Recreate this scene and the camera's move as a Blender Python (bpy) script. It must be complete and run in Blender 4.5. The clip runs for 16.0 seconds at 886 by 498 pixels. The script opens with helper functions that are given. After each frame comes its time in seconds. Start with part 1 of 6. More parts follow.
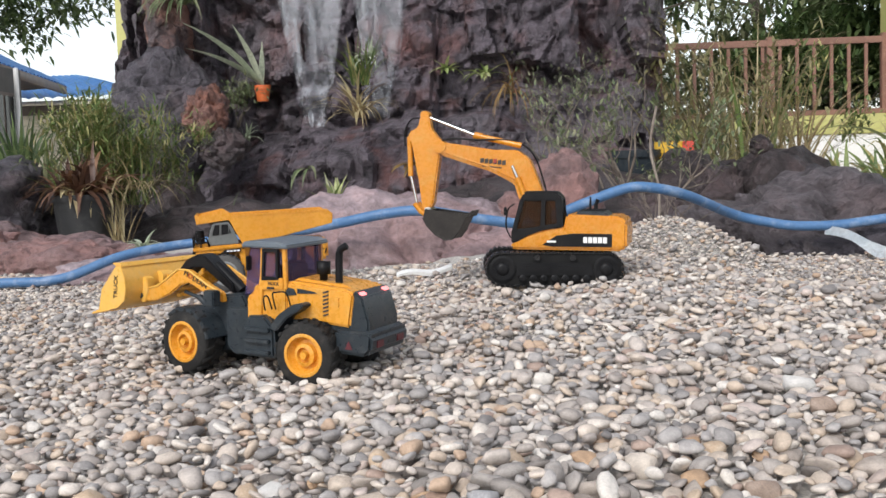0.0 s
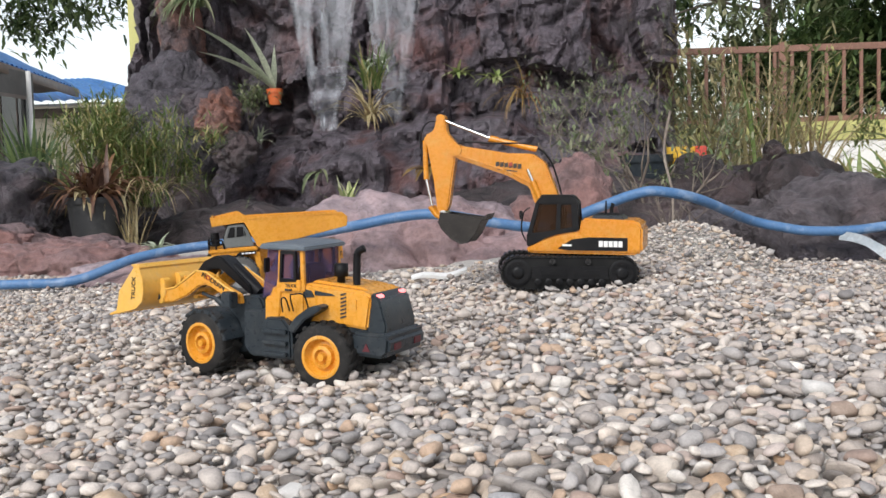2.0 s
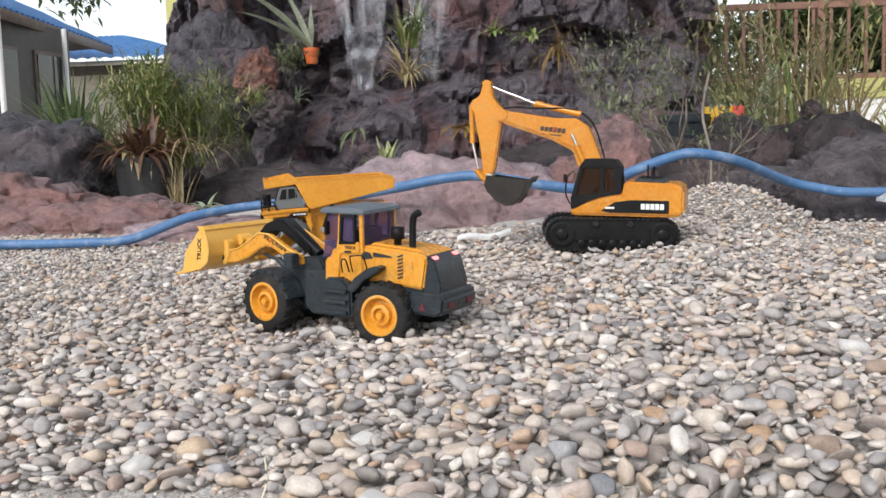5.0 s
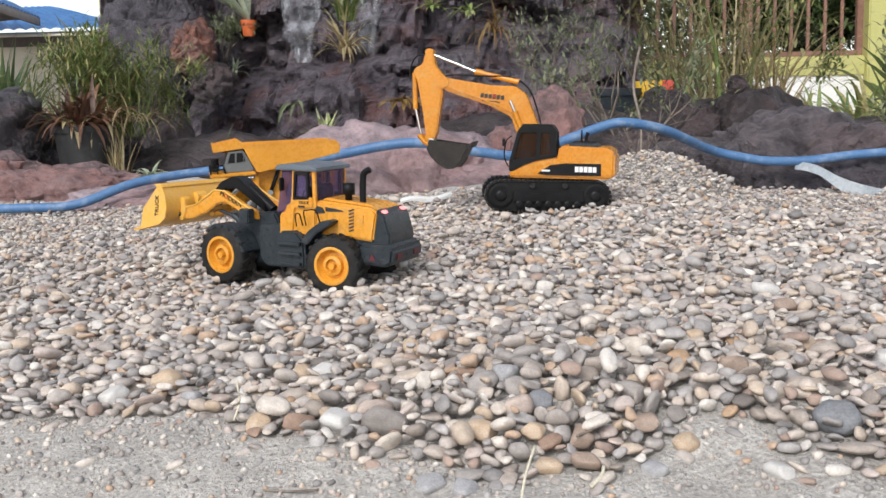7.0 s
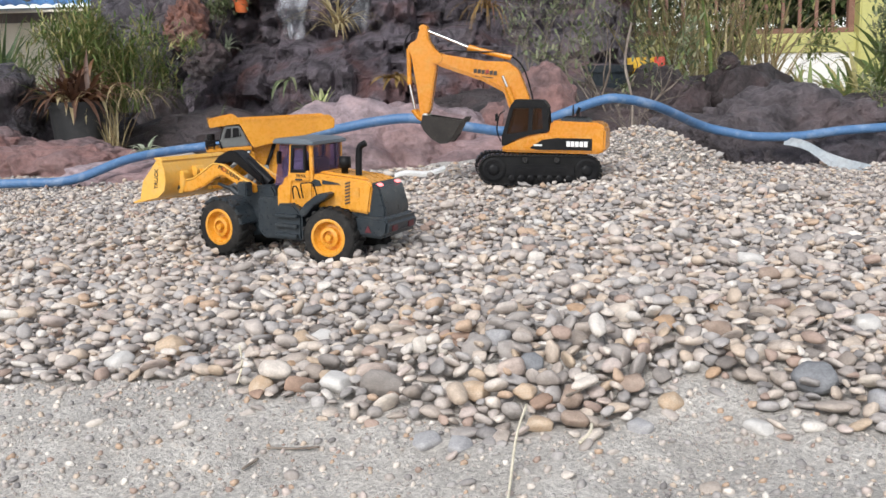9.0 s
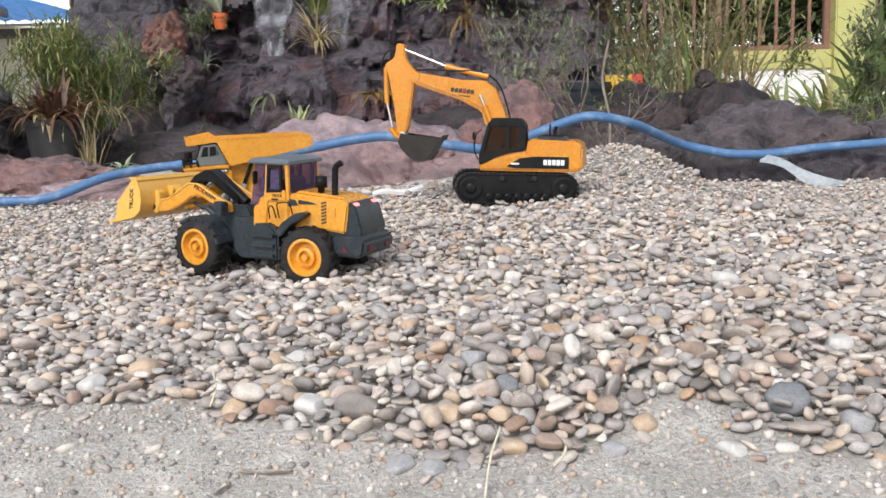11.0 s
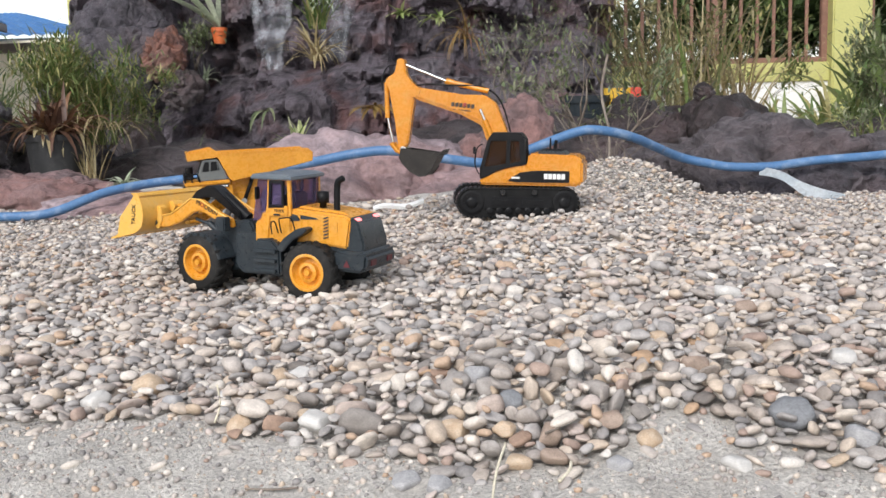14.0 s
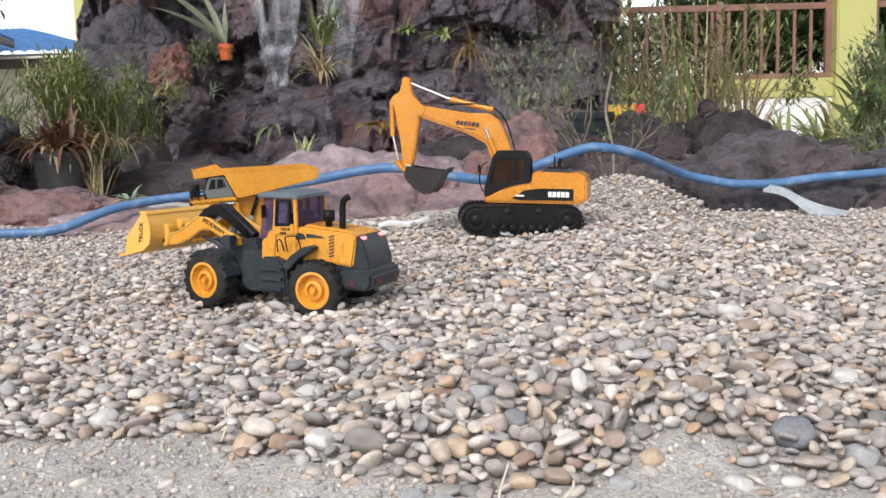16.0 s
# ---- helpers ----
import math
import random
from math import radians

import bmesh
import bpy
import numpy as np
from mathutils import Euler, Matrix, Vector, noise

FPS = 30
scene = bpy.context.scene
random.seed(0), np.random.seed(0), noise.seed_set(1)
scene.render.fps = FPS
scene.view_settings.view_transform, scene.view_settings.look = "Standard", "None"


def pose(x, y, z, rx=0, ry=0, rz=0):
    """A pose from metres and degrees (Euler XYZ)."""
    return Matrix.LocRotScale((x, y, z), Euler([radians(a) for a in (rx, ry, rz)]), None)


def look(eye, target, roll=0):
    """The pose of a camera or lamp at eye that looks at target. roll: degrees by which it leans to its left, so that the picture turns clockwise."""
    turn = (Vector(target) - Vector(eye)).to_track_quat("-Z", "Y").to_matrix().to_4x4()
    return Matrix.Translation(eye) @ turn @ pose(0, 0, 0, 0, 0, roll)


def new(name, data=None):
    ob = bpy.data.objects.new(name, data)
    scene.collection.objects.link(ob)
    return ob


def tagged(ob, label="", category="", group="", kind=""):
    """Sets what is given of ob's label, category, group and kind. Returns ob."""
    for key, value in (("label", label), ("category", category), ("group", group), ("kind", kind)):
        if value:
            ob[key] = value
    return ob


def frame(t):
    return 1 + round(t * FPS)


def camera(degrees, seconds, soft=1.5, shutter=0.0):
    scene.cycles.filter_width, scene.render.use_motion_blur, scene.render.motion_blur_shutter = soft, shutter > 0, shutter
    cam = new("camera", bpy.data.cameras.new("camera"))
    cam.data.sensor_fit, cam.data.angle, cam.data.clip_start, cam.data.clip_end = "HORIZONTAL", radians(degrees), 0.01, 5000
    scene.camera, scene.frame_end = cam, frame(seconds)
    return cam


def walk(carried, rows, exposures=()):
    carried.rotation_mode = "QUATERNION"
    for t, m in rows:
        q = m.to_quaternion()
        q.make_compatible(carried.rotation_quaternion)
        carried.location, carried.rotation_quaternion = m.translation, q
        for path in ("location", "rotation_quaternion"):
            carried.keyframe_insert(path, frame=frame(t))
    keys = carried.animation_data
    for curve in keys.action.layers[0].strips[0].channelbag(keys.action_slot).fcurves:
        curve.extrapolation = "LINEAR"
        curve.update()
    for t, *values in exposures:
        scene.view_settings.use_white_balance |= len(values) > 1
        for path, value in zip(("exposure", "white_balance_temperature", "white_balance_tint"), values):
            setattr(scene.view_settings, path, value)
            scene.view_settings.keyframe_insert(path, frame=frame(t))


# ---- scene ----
PATH = [
    (0.0, pose(-0.0859, -1.8474, 0.2042, 85.569, 1.910, 2.772)),
    (0.5, pose(-0.0858, -1.8489, 0.2071, 85.753, 1.664, 2.624)),
    (1.0, pose(-0.0857, -1.8483, 0.2074, 85.925, 1.804, 2.878)),
    (1.5, pose(-0.0877, -1.8480, 0.2062, 85.945, 1.745, 3.166)),
    (2.0, pose(-0.0962, -1.8498, 0.2028, 85.818, 1.665, 3.300)),
    (2.5, pose(-0.1160, -1.8572, 0.1991, 85.487, 1.698, 4.279)),
    (2.8, pose(-0.1200, -1.8586, 0.1970, 85.350, 1.720, 4.715)),
    (3.0, pose(-0.1224, -1.8595, 0.1956, 85.273, 1.732, 5.064)),
    (3.2, pose(-0.1230, -1.8610, 0.1945, 85.215, 1.730, 5.420)),
    (5.5, pose(-0.1161, -1.9484, 0.2214, 83.304, 1.648, 4.591)),
    (6.0, pose(-0.1140, -1.9802, 0.2193, 83.364, 1.487, 2.932)),
    (6.5, pose(-0.1179, -1.9968, 0.2091, 83.123, 1.450, 2.023)),
    (7.0, pose(-0.1301, -2.0177, 0.1985, 82.172, 1.280, 1.471)),
    (7.5, pose(-0.1416, -2.0365, 0.1940, 81.397, 0.866, 1.329)),
    (8.0, pose(-0.1443, -2.0486, 0.1921, 81.333, 0.789, 1.116)),
    (8.5, pose(-0.1371, -2.0493, 0.1884, 81.068, 1.023, 1.126)),
    (9.0, pose(-0.1317, -2.0540, 0.1954, 80.942, 1.252, 1.061)),
    (11.5, pose(-0.1244, -2.0518, 0.2015, 81.916, 1.226, -0.347)),
    (12.0, pose(-0.1226, -2.0548, 0.2034, 82.002, 1.254, -0.620)),
    (12.5, pose(-0.1215, -2.0577, 0.2057, 82.266, 1.346, -0.624)),
    (13.0, pose(-0.1263, -2.0567, 0.2052, 82.346, 1.363, -0.433)),
    (13.5, pose(-0.1287, -2.0567, 0.2050, 82.402, 1.394, -0.282)),
    (14.0, pose(-0.1304, -2.0545, 0.2040, 82.456, 1.446, -0.108)),
    (14.5, pose(-0.1303, -2.0563, 0.2044, 82.499, 1.498, -0.012)),
    (15.0, pose(-0.1304, -2.0595, 0.2063, 82.674, 1.537, 0.016)),
    (15.5, pose(-0.1300, -2.0628, 0.2094, 83.017, 1.489, 0.130)),
    (16.0, pose(-0.1298, -2.0652, 0.2107, 83.261, 1.442, 0.168)),
]
cam = camera(45.75, 16.0)
walk(cam, PATH, [(0.0, 0.43), (3.0, 0.43), (7.0, 0.44), (9.0, 0.49), (11.3, 0.52), (16.0, 0.50)])

# ---- world and sun ----
world = bpy.data.worlds.new("world")
scene.world = world
world.use_nodes = True
nt = world.node_tree
sky = nt.nodes.new("ShaderNodeTexSky")
sky.sky_type, sky.sun_disc, sky.sun_elevation, sky.sun_rotation = "NISHITA", False, radians(40), radians(202)
sky.dust_density, sky.air_density = 1.0, 1.0
pale = nt.nodes.new("ShaderNodeHueSaturation")
pale.inputs["Saturation"].default_value = 0.36
nt.links.new(sky.outputs[0], pale.inputs["Color"])
nt.links.new(pale.outputs[0], nt.nodes["Background"].inputs[0])
nt.nodes["Background"].inputs[1].default_value = 0.15
sun = new("sun", bpy.data.lights.new("sun", "SUN"))
sun.data.energy, sun.data.angle, sun.data.color = 1.9, radians(25), (1.0, 0.975, 0.965)
sun.matrix_world = look((-2.0, -5.0, 4.6), (0, 0, 0))
scene.view_settings.exposure = 0.55


# ---- materials ----
def nodes_of(name):
    m = bpy.data.materials.new(name)
    m.use_nodes = True
    return m, m.node_tree, m.node_tree.nodes["Principled BSDF"]


def noise_node(t, scale, detail=5.0, rough=0.6, coord="Object"):
    c = t.nodes.new("ShaderNodeTexCoord")
    n = t.nodes.new("ShaderNodeTexNoise")
    n.inputs["Scale"].default_value, n.inputs["Detail"].default_value, n.inputs["Roughness"].default_value = scale, detail, rough
    t.links.new(c.outputs[coord], n.inputs["Vector"])
    return n


def ramp(t, source, stops, constant=False):
    r = t.nodes.new("ShaderNodeValToRGB")
    e = r.color_ramp.elements
    while len(e) < len(stops):
        e.new(0.5)
    for k, (p, c) in enumerate(stops):
        e[k].position, e[k].color = p, (*c, 1)
    if constant:
        r.color_ramp.interpolation = "CONSTANT"
    t.links.new(source, r.inputs[0])
    return r


def blend(t, a, b, fac, mode="MIX"):
    n = t.nodes.new("ShaderNodeMix")
    n.data_type, n.blend_type = "RGBA", mode
    for socket, value in ((n.inputs[0], fac), (n.inputs[6], a), (n.inputs[7], b)):
        if hasattr(value, "node"):
            t.links.new(value, socket)
        else:
            socket.default_value = value if isinstance(value, float) else (*value, 1)
    return n.outputs[2]


def bumped(t, p, source, strength, distance):
    b = t.nodes.new("ShaderNodeBump")
    b.inputs["Strength"].default_value, b.inputs["Distance"].default_value = strength, distance
    t.links.new(source, b.inputs["Height"])
    t.links.new(b.outputs[0], p.inputs["Normal"])


def surface(name, c1, c2, big=8.0, fine=90.0, rough=0.6, metal=0.0, bump=0.2, depth=0.002, grain=0.25, wear_or_dapple=None, spec=0.5):
    """Two colours mixed at a large scale, grain at a fine one, relief, and dust, wear or painted sun dapple where a
    third colour is given.
    """
    m, t, p = nodes_of(name)
    n1, n2 = noise_node(t, big), noise_node(t, fine, 6.0, 0.65)
    col = ramp(t, n1.outputs[0], [(0.35, c1), (0.65, c2)]).outputs[0]
    shade = ramp(t, n2.outputs[0], [(0.3, (1 - grain,) * 3), (0.7, (1 + grain * 0.4,) * 3)])
    col = blend(t, col, shade.outputs[0], 1.0, "MULTIPLY")
    if wear_or_dapple:
        n3 = noise_node(t, big * 3.1, 8.0, 0.7)
        k = ramp(t, n3.outputs[0], [(0.52, (0, 0, 0)), (0.75, (0.55, 0.55, 0.55))])
        col = blend(t, col, wear_or_dapple, k.outputs[0])
    t.links.new(col, p.inputs["Base Color"])
    r = ramp(t, n2.outputs[0], [(0.3, (max(rough - 0.12, 0.05),) * 3), (0.7, (min(rough + 0.12, 1),) * 3)])
    t.links.new(r.outputs[0], p.inputs["Roughness"])
    p.inputs["Metallic"].default_value = metal
    p.inputs["Specular IOR Level"].default_value = spec
    if bump:
        bumped(t, p, n2.outputs[0], bump, depth)
    return m


PEBBLE_TONES = [(0.00, (0.377, 0.34, 0.318)), (0.14, (0.471, 0.424, 0.393)), (0.30, (0.544, 0.479, 0.426)), (0.42, (0.326, 0.306, 0.298)),
                (0.52, (0.515, 0.431, 0.358)), (0.59, (0.413, 0.389, 0.379)), (0.71, (0.617, 0.563, 0.514)), (0.79, (0.486, 0.368, 0.284)),
                (0.83, (0.384, 0.299, 0.258)), (0.87, (0.26, 0.243, 0.237)), (0.90, (0.626, 0.59, 0.553)), (0.95, (0.515, 0.445, 0.413))]


def pebble_material(name, source, tones=PEBBLE_TONES):
    """Stones of many tones; each takes one tone by chance, with veins and speckles."""
    m, t, p = nodes_of(name)
    if source == "island":
        g = t.nodes.new("ShaderNodeNewGeometry").outputs["Random Per Island"]
    else:
        g = t.nodes.new("ShaderNodeObjectInfo").outputs["Random"]
    col = ramp(t, g, tones, True).outputs[0]
    n1 = noise_node(t, 70.0, 4.0)
    n2 = noise_node(t, 420.0, 5.0, 0.7)
    if source != "island":
        n1.inputs["Scale"].default_value, n2.inputs["Scale"].default_value = 1.4, 9.0
    col = blend(t, col, ramp(t, n1.outputs[0], [(0.3, (0.74, 0.72, 0.70)), (0.7, (1.12, 1.1, 1.06))]).outputs[0], 1.0, "MULTIPLY")
    col = blend(t, col, ramp(t, n2.outputs[0], [(0.3, (0.8, 0.8, 0.8)), (0.72, (1.1, 1.1, 1.1))]).outputs[0], 1.0, "MULTIPLY")
    t.links.new(col, p.inputs["Base Color"])
    p.inputs["Roughness"].default_value = 0.62
    p.inputs["Specular IOR Level"].default_value = 0.4
    bumped(t, p, n2.outputs[0], 0.25, 0.001 if source == "island" else 0.05)
    return m


def rock_material(name, dark, mid, red, red_at=0.62, big=2.3, cracks=7.0, relief=0.03):
    """Painted cement rock: shade painted near black into the hollows, purple-brown faces, rust-red patches and broad
    grey patches.
    """
    m, t, p = nodes_of(name)
    n1, n2, n3, n4 = noise_node(t, big, 6.0), noise_node(t, 9.0, 8.0, 0.7), noise_node(t, 1.1, 4.0), noise_node(t, 55.0, 6.0, 0.7)
    crack = t.nodes.new("ShaderNodeTexVoronoi")
    crack.feature = "DISTANCE_TO_EDGE"
    crack.inputs["Scale"].default_value = cracks
    warp = blend(t, t.nodes.new("ShaderNodeTexCoord").outputs["Object"], n1.outputs[1], 0.16)
    t.links.new(warp, crack.inputs["Vector"])
    edge = ramp(t, crack.outputs["Distance"], [(0.0, (0, 0, 0)), (0.10, (1, 1, 1))])
    # The same noise drives the bump, so its low spots carry painted shade.
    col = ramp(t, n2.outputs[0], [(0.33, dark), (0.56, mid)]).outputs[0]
    k = ramp(t, n1.outputs[0], [(red_at - 0.08, (0, 0, 0)), (red_at + 0.08, (0.65, 0.65, 0.65))])
    col = blend(t, col, red, k.outputs[0])
    k3 = ramp(t, n3.outputs[0], [(0.5, (0, 0, 0)), (0.7, (0.5, 0.5, 0.5))])
    col = blend(t, col, (0.20, 0.18, 0.195), k3.outputs[0])
    col = blend(t, col, ramp(t, n4.outputs[0], [(0.3, (0.6, 0.6, 0.6)), (0.7, (1.2, 1.2, 1.2))]).outputs[0], 1.0, "MULTIPLY")
    t.links.new(col, p.inputs["Base Color"])
    gloss = ramp(t, n2.outputs[0], [(0.35, (0.62, 0.62, 0.62)), (0.62, (0.40, 0.40, 0.40))])
    t.links.new(gloss.outputs[0], p.inputs["Roughness"])
    p.inputs["Specular IOR Level"].default_value = 0.5
    add = t.nodes.new("ShaderNodeMath")
    add.operation = "ADD"
    t.links.new(n2.outputs[0], add.inputs[0])
    t.links.new(n4.outputs[0], add.inputs[1])
    both = t.nodes.new("ShaderNodeMath")
    both.operation = "MULTIPLY_ADD"
    both.inputs[1].default_value = 0.7
    t.links.new(edge.outputs[0], both.inputs[0])
    t.links.new(add.outputs[0], both.inputs[2])
    bumped(t, p, both.outputs[0], 1.0, relief)
    return m


def leaf_material(name, c1, c2, c3=None, rough=0.5):
    """Leaves that differ one by one, and let some light through."""
    m, t, p = nodes_of(name)
    g = t.nodes.new("ShaderNodeNewGeometry").outputs["Random Per Island"]
    stops = [(0.0, c1), (0.55, c2)] + ([(0.9, c3)] if c3 else [(1.0, c1)])
    col = ramp(t, g, stops).outputs[0]
    n = noise_node(t, 60.0, 4.0)
    col = blend(t, col, ramp(t, n.outputs[0], [(0.3, (0.7, 0.7, 0.7)), (0.7, (1.2, 1.2, 1.2))]).outputs[0], 1.0, "MULTIPLY")
    t.links.new(col, p.inputs["Base Color"])
    p.inputs["Roughness"].default_value = rough
    tr = t.nodes.new("ShaderNodeBsdfTranslucent")
    t.links.new(col, tr.inputs[0])
    mix = t.nodes.new("ShaderNodeMixShader")
    mix.inputs[0].default_value = 0.25
    out = t.nodes["Material Output"]
    t.links.new(p.outputs[0], mix.inputs[1])
    t.links.new(tr.outputs[0], mix.inputs[2])
    t.links.new(mix.outputs[0], out.inputs[0])
    return m


def glass_material(name, tint, clear=0.6, rough=0.05):
    m, t, p = nodes_of(name)
    p.inputs["Base Color"].default_value = (*tint, 1)
    p.inputs["Roughness"].default_value = rough
    tr = t.nodes.new("ShaderNodeBsdfTransparent")
    tr.inputs[0].default_value = (*[min(1, 0.5 + c) for c in tint], 1)
    mix = t.nodes.new("ShaderNodeMixShader")
    mix.inputs[0].default_value = clear
    t.links.new(p.outputs[0], mix.inputs[1])
    t.links.new(tr.outputs[0], mix.inputs[2])
    t.links.new(mix.outputs[0], t.nodes["Material Output"].inputs[0])
    return m


YELLOW = surface("toy_yellow_plastic", (0.56, 0.205, 0.010), (0.63, 0.245, 0.015), 14, 160, 0.28, bump=0.04, depth=0.0005, grain=0.06, wear_or_dapple=(0.60, 0.36, 0.10))
LOADER_YELLOW = surface("loader_yellow_plastic", (0.64, 0.275, 0.024), (0.70, 0.31, 0.034), 14, 160, 0.30, bump=0.04, depth=0.0005, grain=0.07, wear_or_dapple=(0.58, 0.38, 0.14))
BUCKET_YELLOW = surface("bucket_yellow_plastic", (0.74, 0.40, 0.06), (0.79, 0.45, 0.10), 12, 140, 0.36, bump=0.05, depth=0.0005, grain=0.1, wear_or_dapple=(0.55, 0.40, 0.20))
SLATE = surface("slate_grey_plastic", (0.020, 0.027, 0.033), (0.029, 0.037, 0.044), 20, 180, 0.34, bump=0.06, depth=0.0005, grain=0.12, wear_or_dapple=(0.09, 0.088, 0.085), spec=0.35)
BLACK = surface("black_plastic", (0.007, 0.007, 0.008), (0.013, 0.013, 0.014), 20, 200, 0.40, bump=0.06, depth=0.0005, grain=0.15, wear_or_dapple=(0.02, 0.019, 0.018), spec=0.16)
TRACK_RUBBER = surface("black_track_rubber", (0.010, 0.010, 0.010), (0.018, 0.018, 0.018), 25, 220, 0.55, bump=0.2, depth=0.0006, grain=0.2, wear_or_dapple=(0.02, 0.019, 0.018), spec=0.12)
RUBBER = surface("dusty_black_rubber", (0.012, 0.0115, 0.011), (0.022, 0.021, 0.020), 25, 220, 0.8, bump=0.2, depth=0.0006, grain=0.2, wear_or_dapple=(0.075, 0.066, 0.056), spec=0.3)
GREY_RUBBER = surface("grey_dusty_rubber", (0.055, 0.055, 0.055), (0.085, 0.083, 0.08), 25, 220, 0.8, bump=0.2, depth=0.0006, grain=0.2, wear_or_dapple=(0.2, 0.18, 0.16))
GREY = surface("grey_plastic", (0.20, 0.21, 0.21), (0.26, 0.265, 0.26), 20, 200, 0.5, bump=0.06, depth=0.0005, grain=0.12, wear_or_dapple=(0.3, 0.28, 0.25))
CAB_GREY = surface("cab_grey_plastic", (0.12, 0.13, 0.125), (0.16, 0.165, 0.16), 20, 200, 0.5, bump=0.06, depth=0.0005, grain=0.12)
ROOF_GREY = surface("blue_grey_roof_plastic", (0.10, 0.125, 0.15), (0.13, 0.155, 0.18), 20, 200, 0.42, bump=0.04, depth=0.0005, grain=0.1, wear_or_dapple=(0.25, 0.25, 0.25))
CHROME = surface("chrome_rod", (0.6, 0.6, 0.6), (0.7, 0.7, 0.7), 20, 200, 0.2, 1.0, 0.02, 0.0003, 0.05)
INK = surface("dark_print", (0.02, 0.015, 0.012), (0.035, 0.03, 0.025), 60, 300, 0.5, bump=0, grain=0.1)
RED_INK = surface("red_print", (0.30, 0.03, 0.02), (0.36, 0.04, 0.03), 60, 300, 0.5, bump=0, grain=0.1)
DARK_RED = surface("dull_red_print", (0.09, 0.012, 0.018), (0.13, 0.018, 0.024), 60, 300, 0.5, bump=0, grain=0.1)
WHITE_INK = surface("white_print", (0.72, 0.72, 0.7), (0.8, 0.8, 0.78), 60, 300, 0.5, bump=0, grain=0.08)
TINTED = glass_material("violet_tinted_plastic_pane", (0.24, 0.19, 0.33), 0.85)
SMOKY_PANE = glass_material("brown_smoky_pane", (0.10, 0.05, 0.025), 0.80)
GLOSS_BLACK = surface("glossy_black_plastic", (0.008, 0.008, 0.009), (0.014, 0.014, 0.015), 20, 200, 0.24, bump=0.05, depth=0.0004, grain=0.1, wear_or_dapple=(0.03, 0.028, 0.026), spec=0.5)
BUCKET_GREY = surface("dusty_dark_grey_plastic", (0.017, 0.0145, 0.013), (0.028, 0.024, 0.021), 26, 200, 0.45, bump=0.1, depth=0.0005, grain=0.2, wear_or_dapple=(0.06, 0.052, 0.045), spec=0.3)
TRUCK_YELLOW = surface("truck_yellow_plastic", (0.58, 0.245, 0.020), (0.66, 0.29, 0.030), 14, 160, 0.28, bump=0.05, depth=0.0005, grain=0.08, wear_or_dapple=(0.62, 0.31, 0.05))
DARK_GLASS = glass_material("smoky_pane", (0.03, 0.03, 0.03), 0.25)
LAMP_WHITE, lamp_tree, lamp_p = nodes_of("lit_headlight")
lamp_p.inputs["Base Color"].default_value = (0.8, 0.85, 0.9, 1)
lamp_p.inputs["Emission Color"].default_value = (0.8, 0.9, 1.0, 1)
lamp_p.inputs["Emission Strength"].default_value = 2.5
LAMP_RED, lamp_tree, lamp_p = nodes_of("lit_tail_light")
lamp_p.inputs["Base Color"].default_value = (0.8, 0.1, 0.1, 1)
lamp_p.inputs["Emission Color"].default_value = (1.0, 0.25, 0.25, 1)
lamp_p.inputs["Emission Strength"].default_value = 1.6

SAND = surface("grey_gritty_sand", (0.58, 0.545, 0.50), (0.74, 0.70, 0.645), 16, 240, 0.9, bump=1.0, depth=0.006, grain=0.48, wear_or_dapple=(0.40, 0.37, 0.335), spec=0.2)
BED_TONES = [(at, tuple(1.07 * (m + 1.18 * (v - m)) for v, m in zip(c, (0.462, 0.413, 0.383)))) for at, c in PEBBLE_TONES]
PEBBLE_BULK = pebble_material("river_pebbles", "island", BED_TONES)
EDGE_TONES = [(at, (0.44 + 1.35 * (c[0] - 0.44), 0.395 + 1.35 * (c[1] - 0.405), 0.350 + 1.35 * (c[2] - 0.375))) for at, c in PEBBLE_TONES]
PEBBLE_ONE = pebble_material("river_pebble", "object", EDGE_TONES)
PEBBLE_SLATE = surface("dark_slate_stone", (0.17, 0.175, 0.185), (0.23, 0.235, 0.245), 1.5, 8, 0.6, bump=0.2, depth=0.04, grain=0.3)
PEBBLE_TAN = surface("tan_stone", (0.50, 0.36, 0.24), (0.58, 0.46, 0.34), 1.5, 8, 0.6, bump=0.2, depth=0.04, grain=0.25)
PEBBLE_WHITE = surface("white_stone", (0.55, 0.53, 0.50), (0.64, 0.615, 0.58), 1.5, 8, 0.6, bump=0.2, depth=0.04, grain=0.15)
PEBBLE_GREY = surface("grey_stone", (0.33, 0.325, 0.33), (0.42, 0.41, 0.41), 1.5, 8, 0.6, bump=0.2, depth=0.04, grain=0.3)
PEBBLE_BROWN = surface("brown_stone", (0.30, 0.22, 0.17), (0.38, 0.29, 0.23), 1.5, 8, 0.6, bump=0.2, depth=0.04, grain=0.3)
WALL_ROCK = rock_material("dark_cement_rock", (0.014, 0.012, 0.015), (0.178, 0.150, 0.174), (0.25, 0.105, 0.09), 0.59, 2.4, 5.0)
BANK_ROCK = rock_material("red_brown_cement_rock", (0.10, 0.062, 0.060), (0.30, 0.21, 0.21), (0.38, 0.165, 0.13), 0.50, 2.3, 4.0, 0.016)
SLAB_ROCK = rock_material("mauve_cement_rock", (0.17, 0.125, 0.13), (0.41, 0.32, 0.34), (0.40, 0.205, 0.175), 0.53, 2.3, 3.0, 0.010)
GREY_ROCK = rock_material("grey_purple_cement_rock", (0.018, 0.016, 0.020), (0.125, 0.110, 0.128), (0.17, 0.10, 0.095), 0.62)
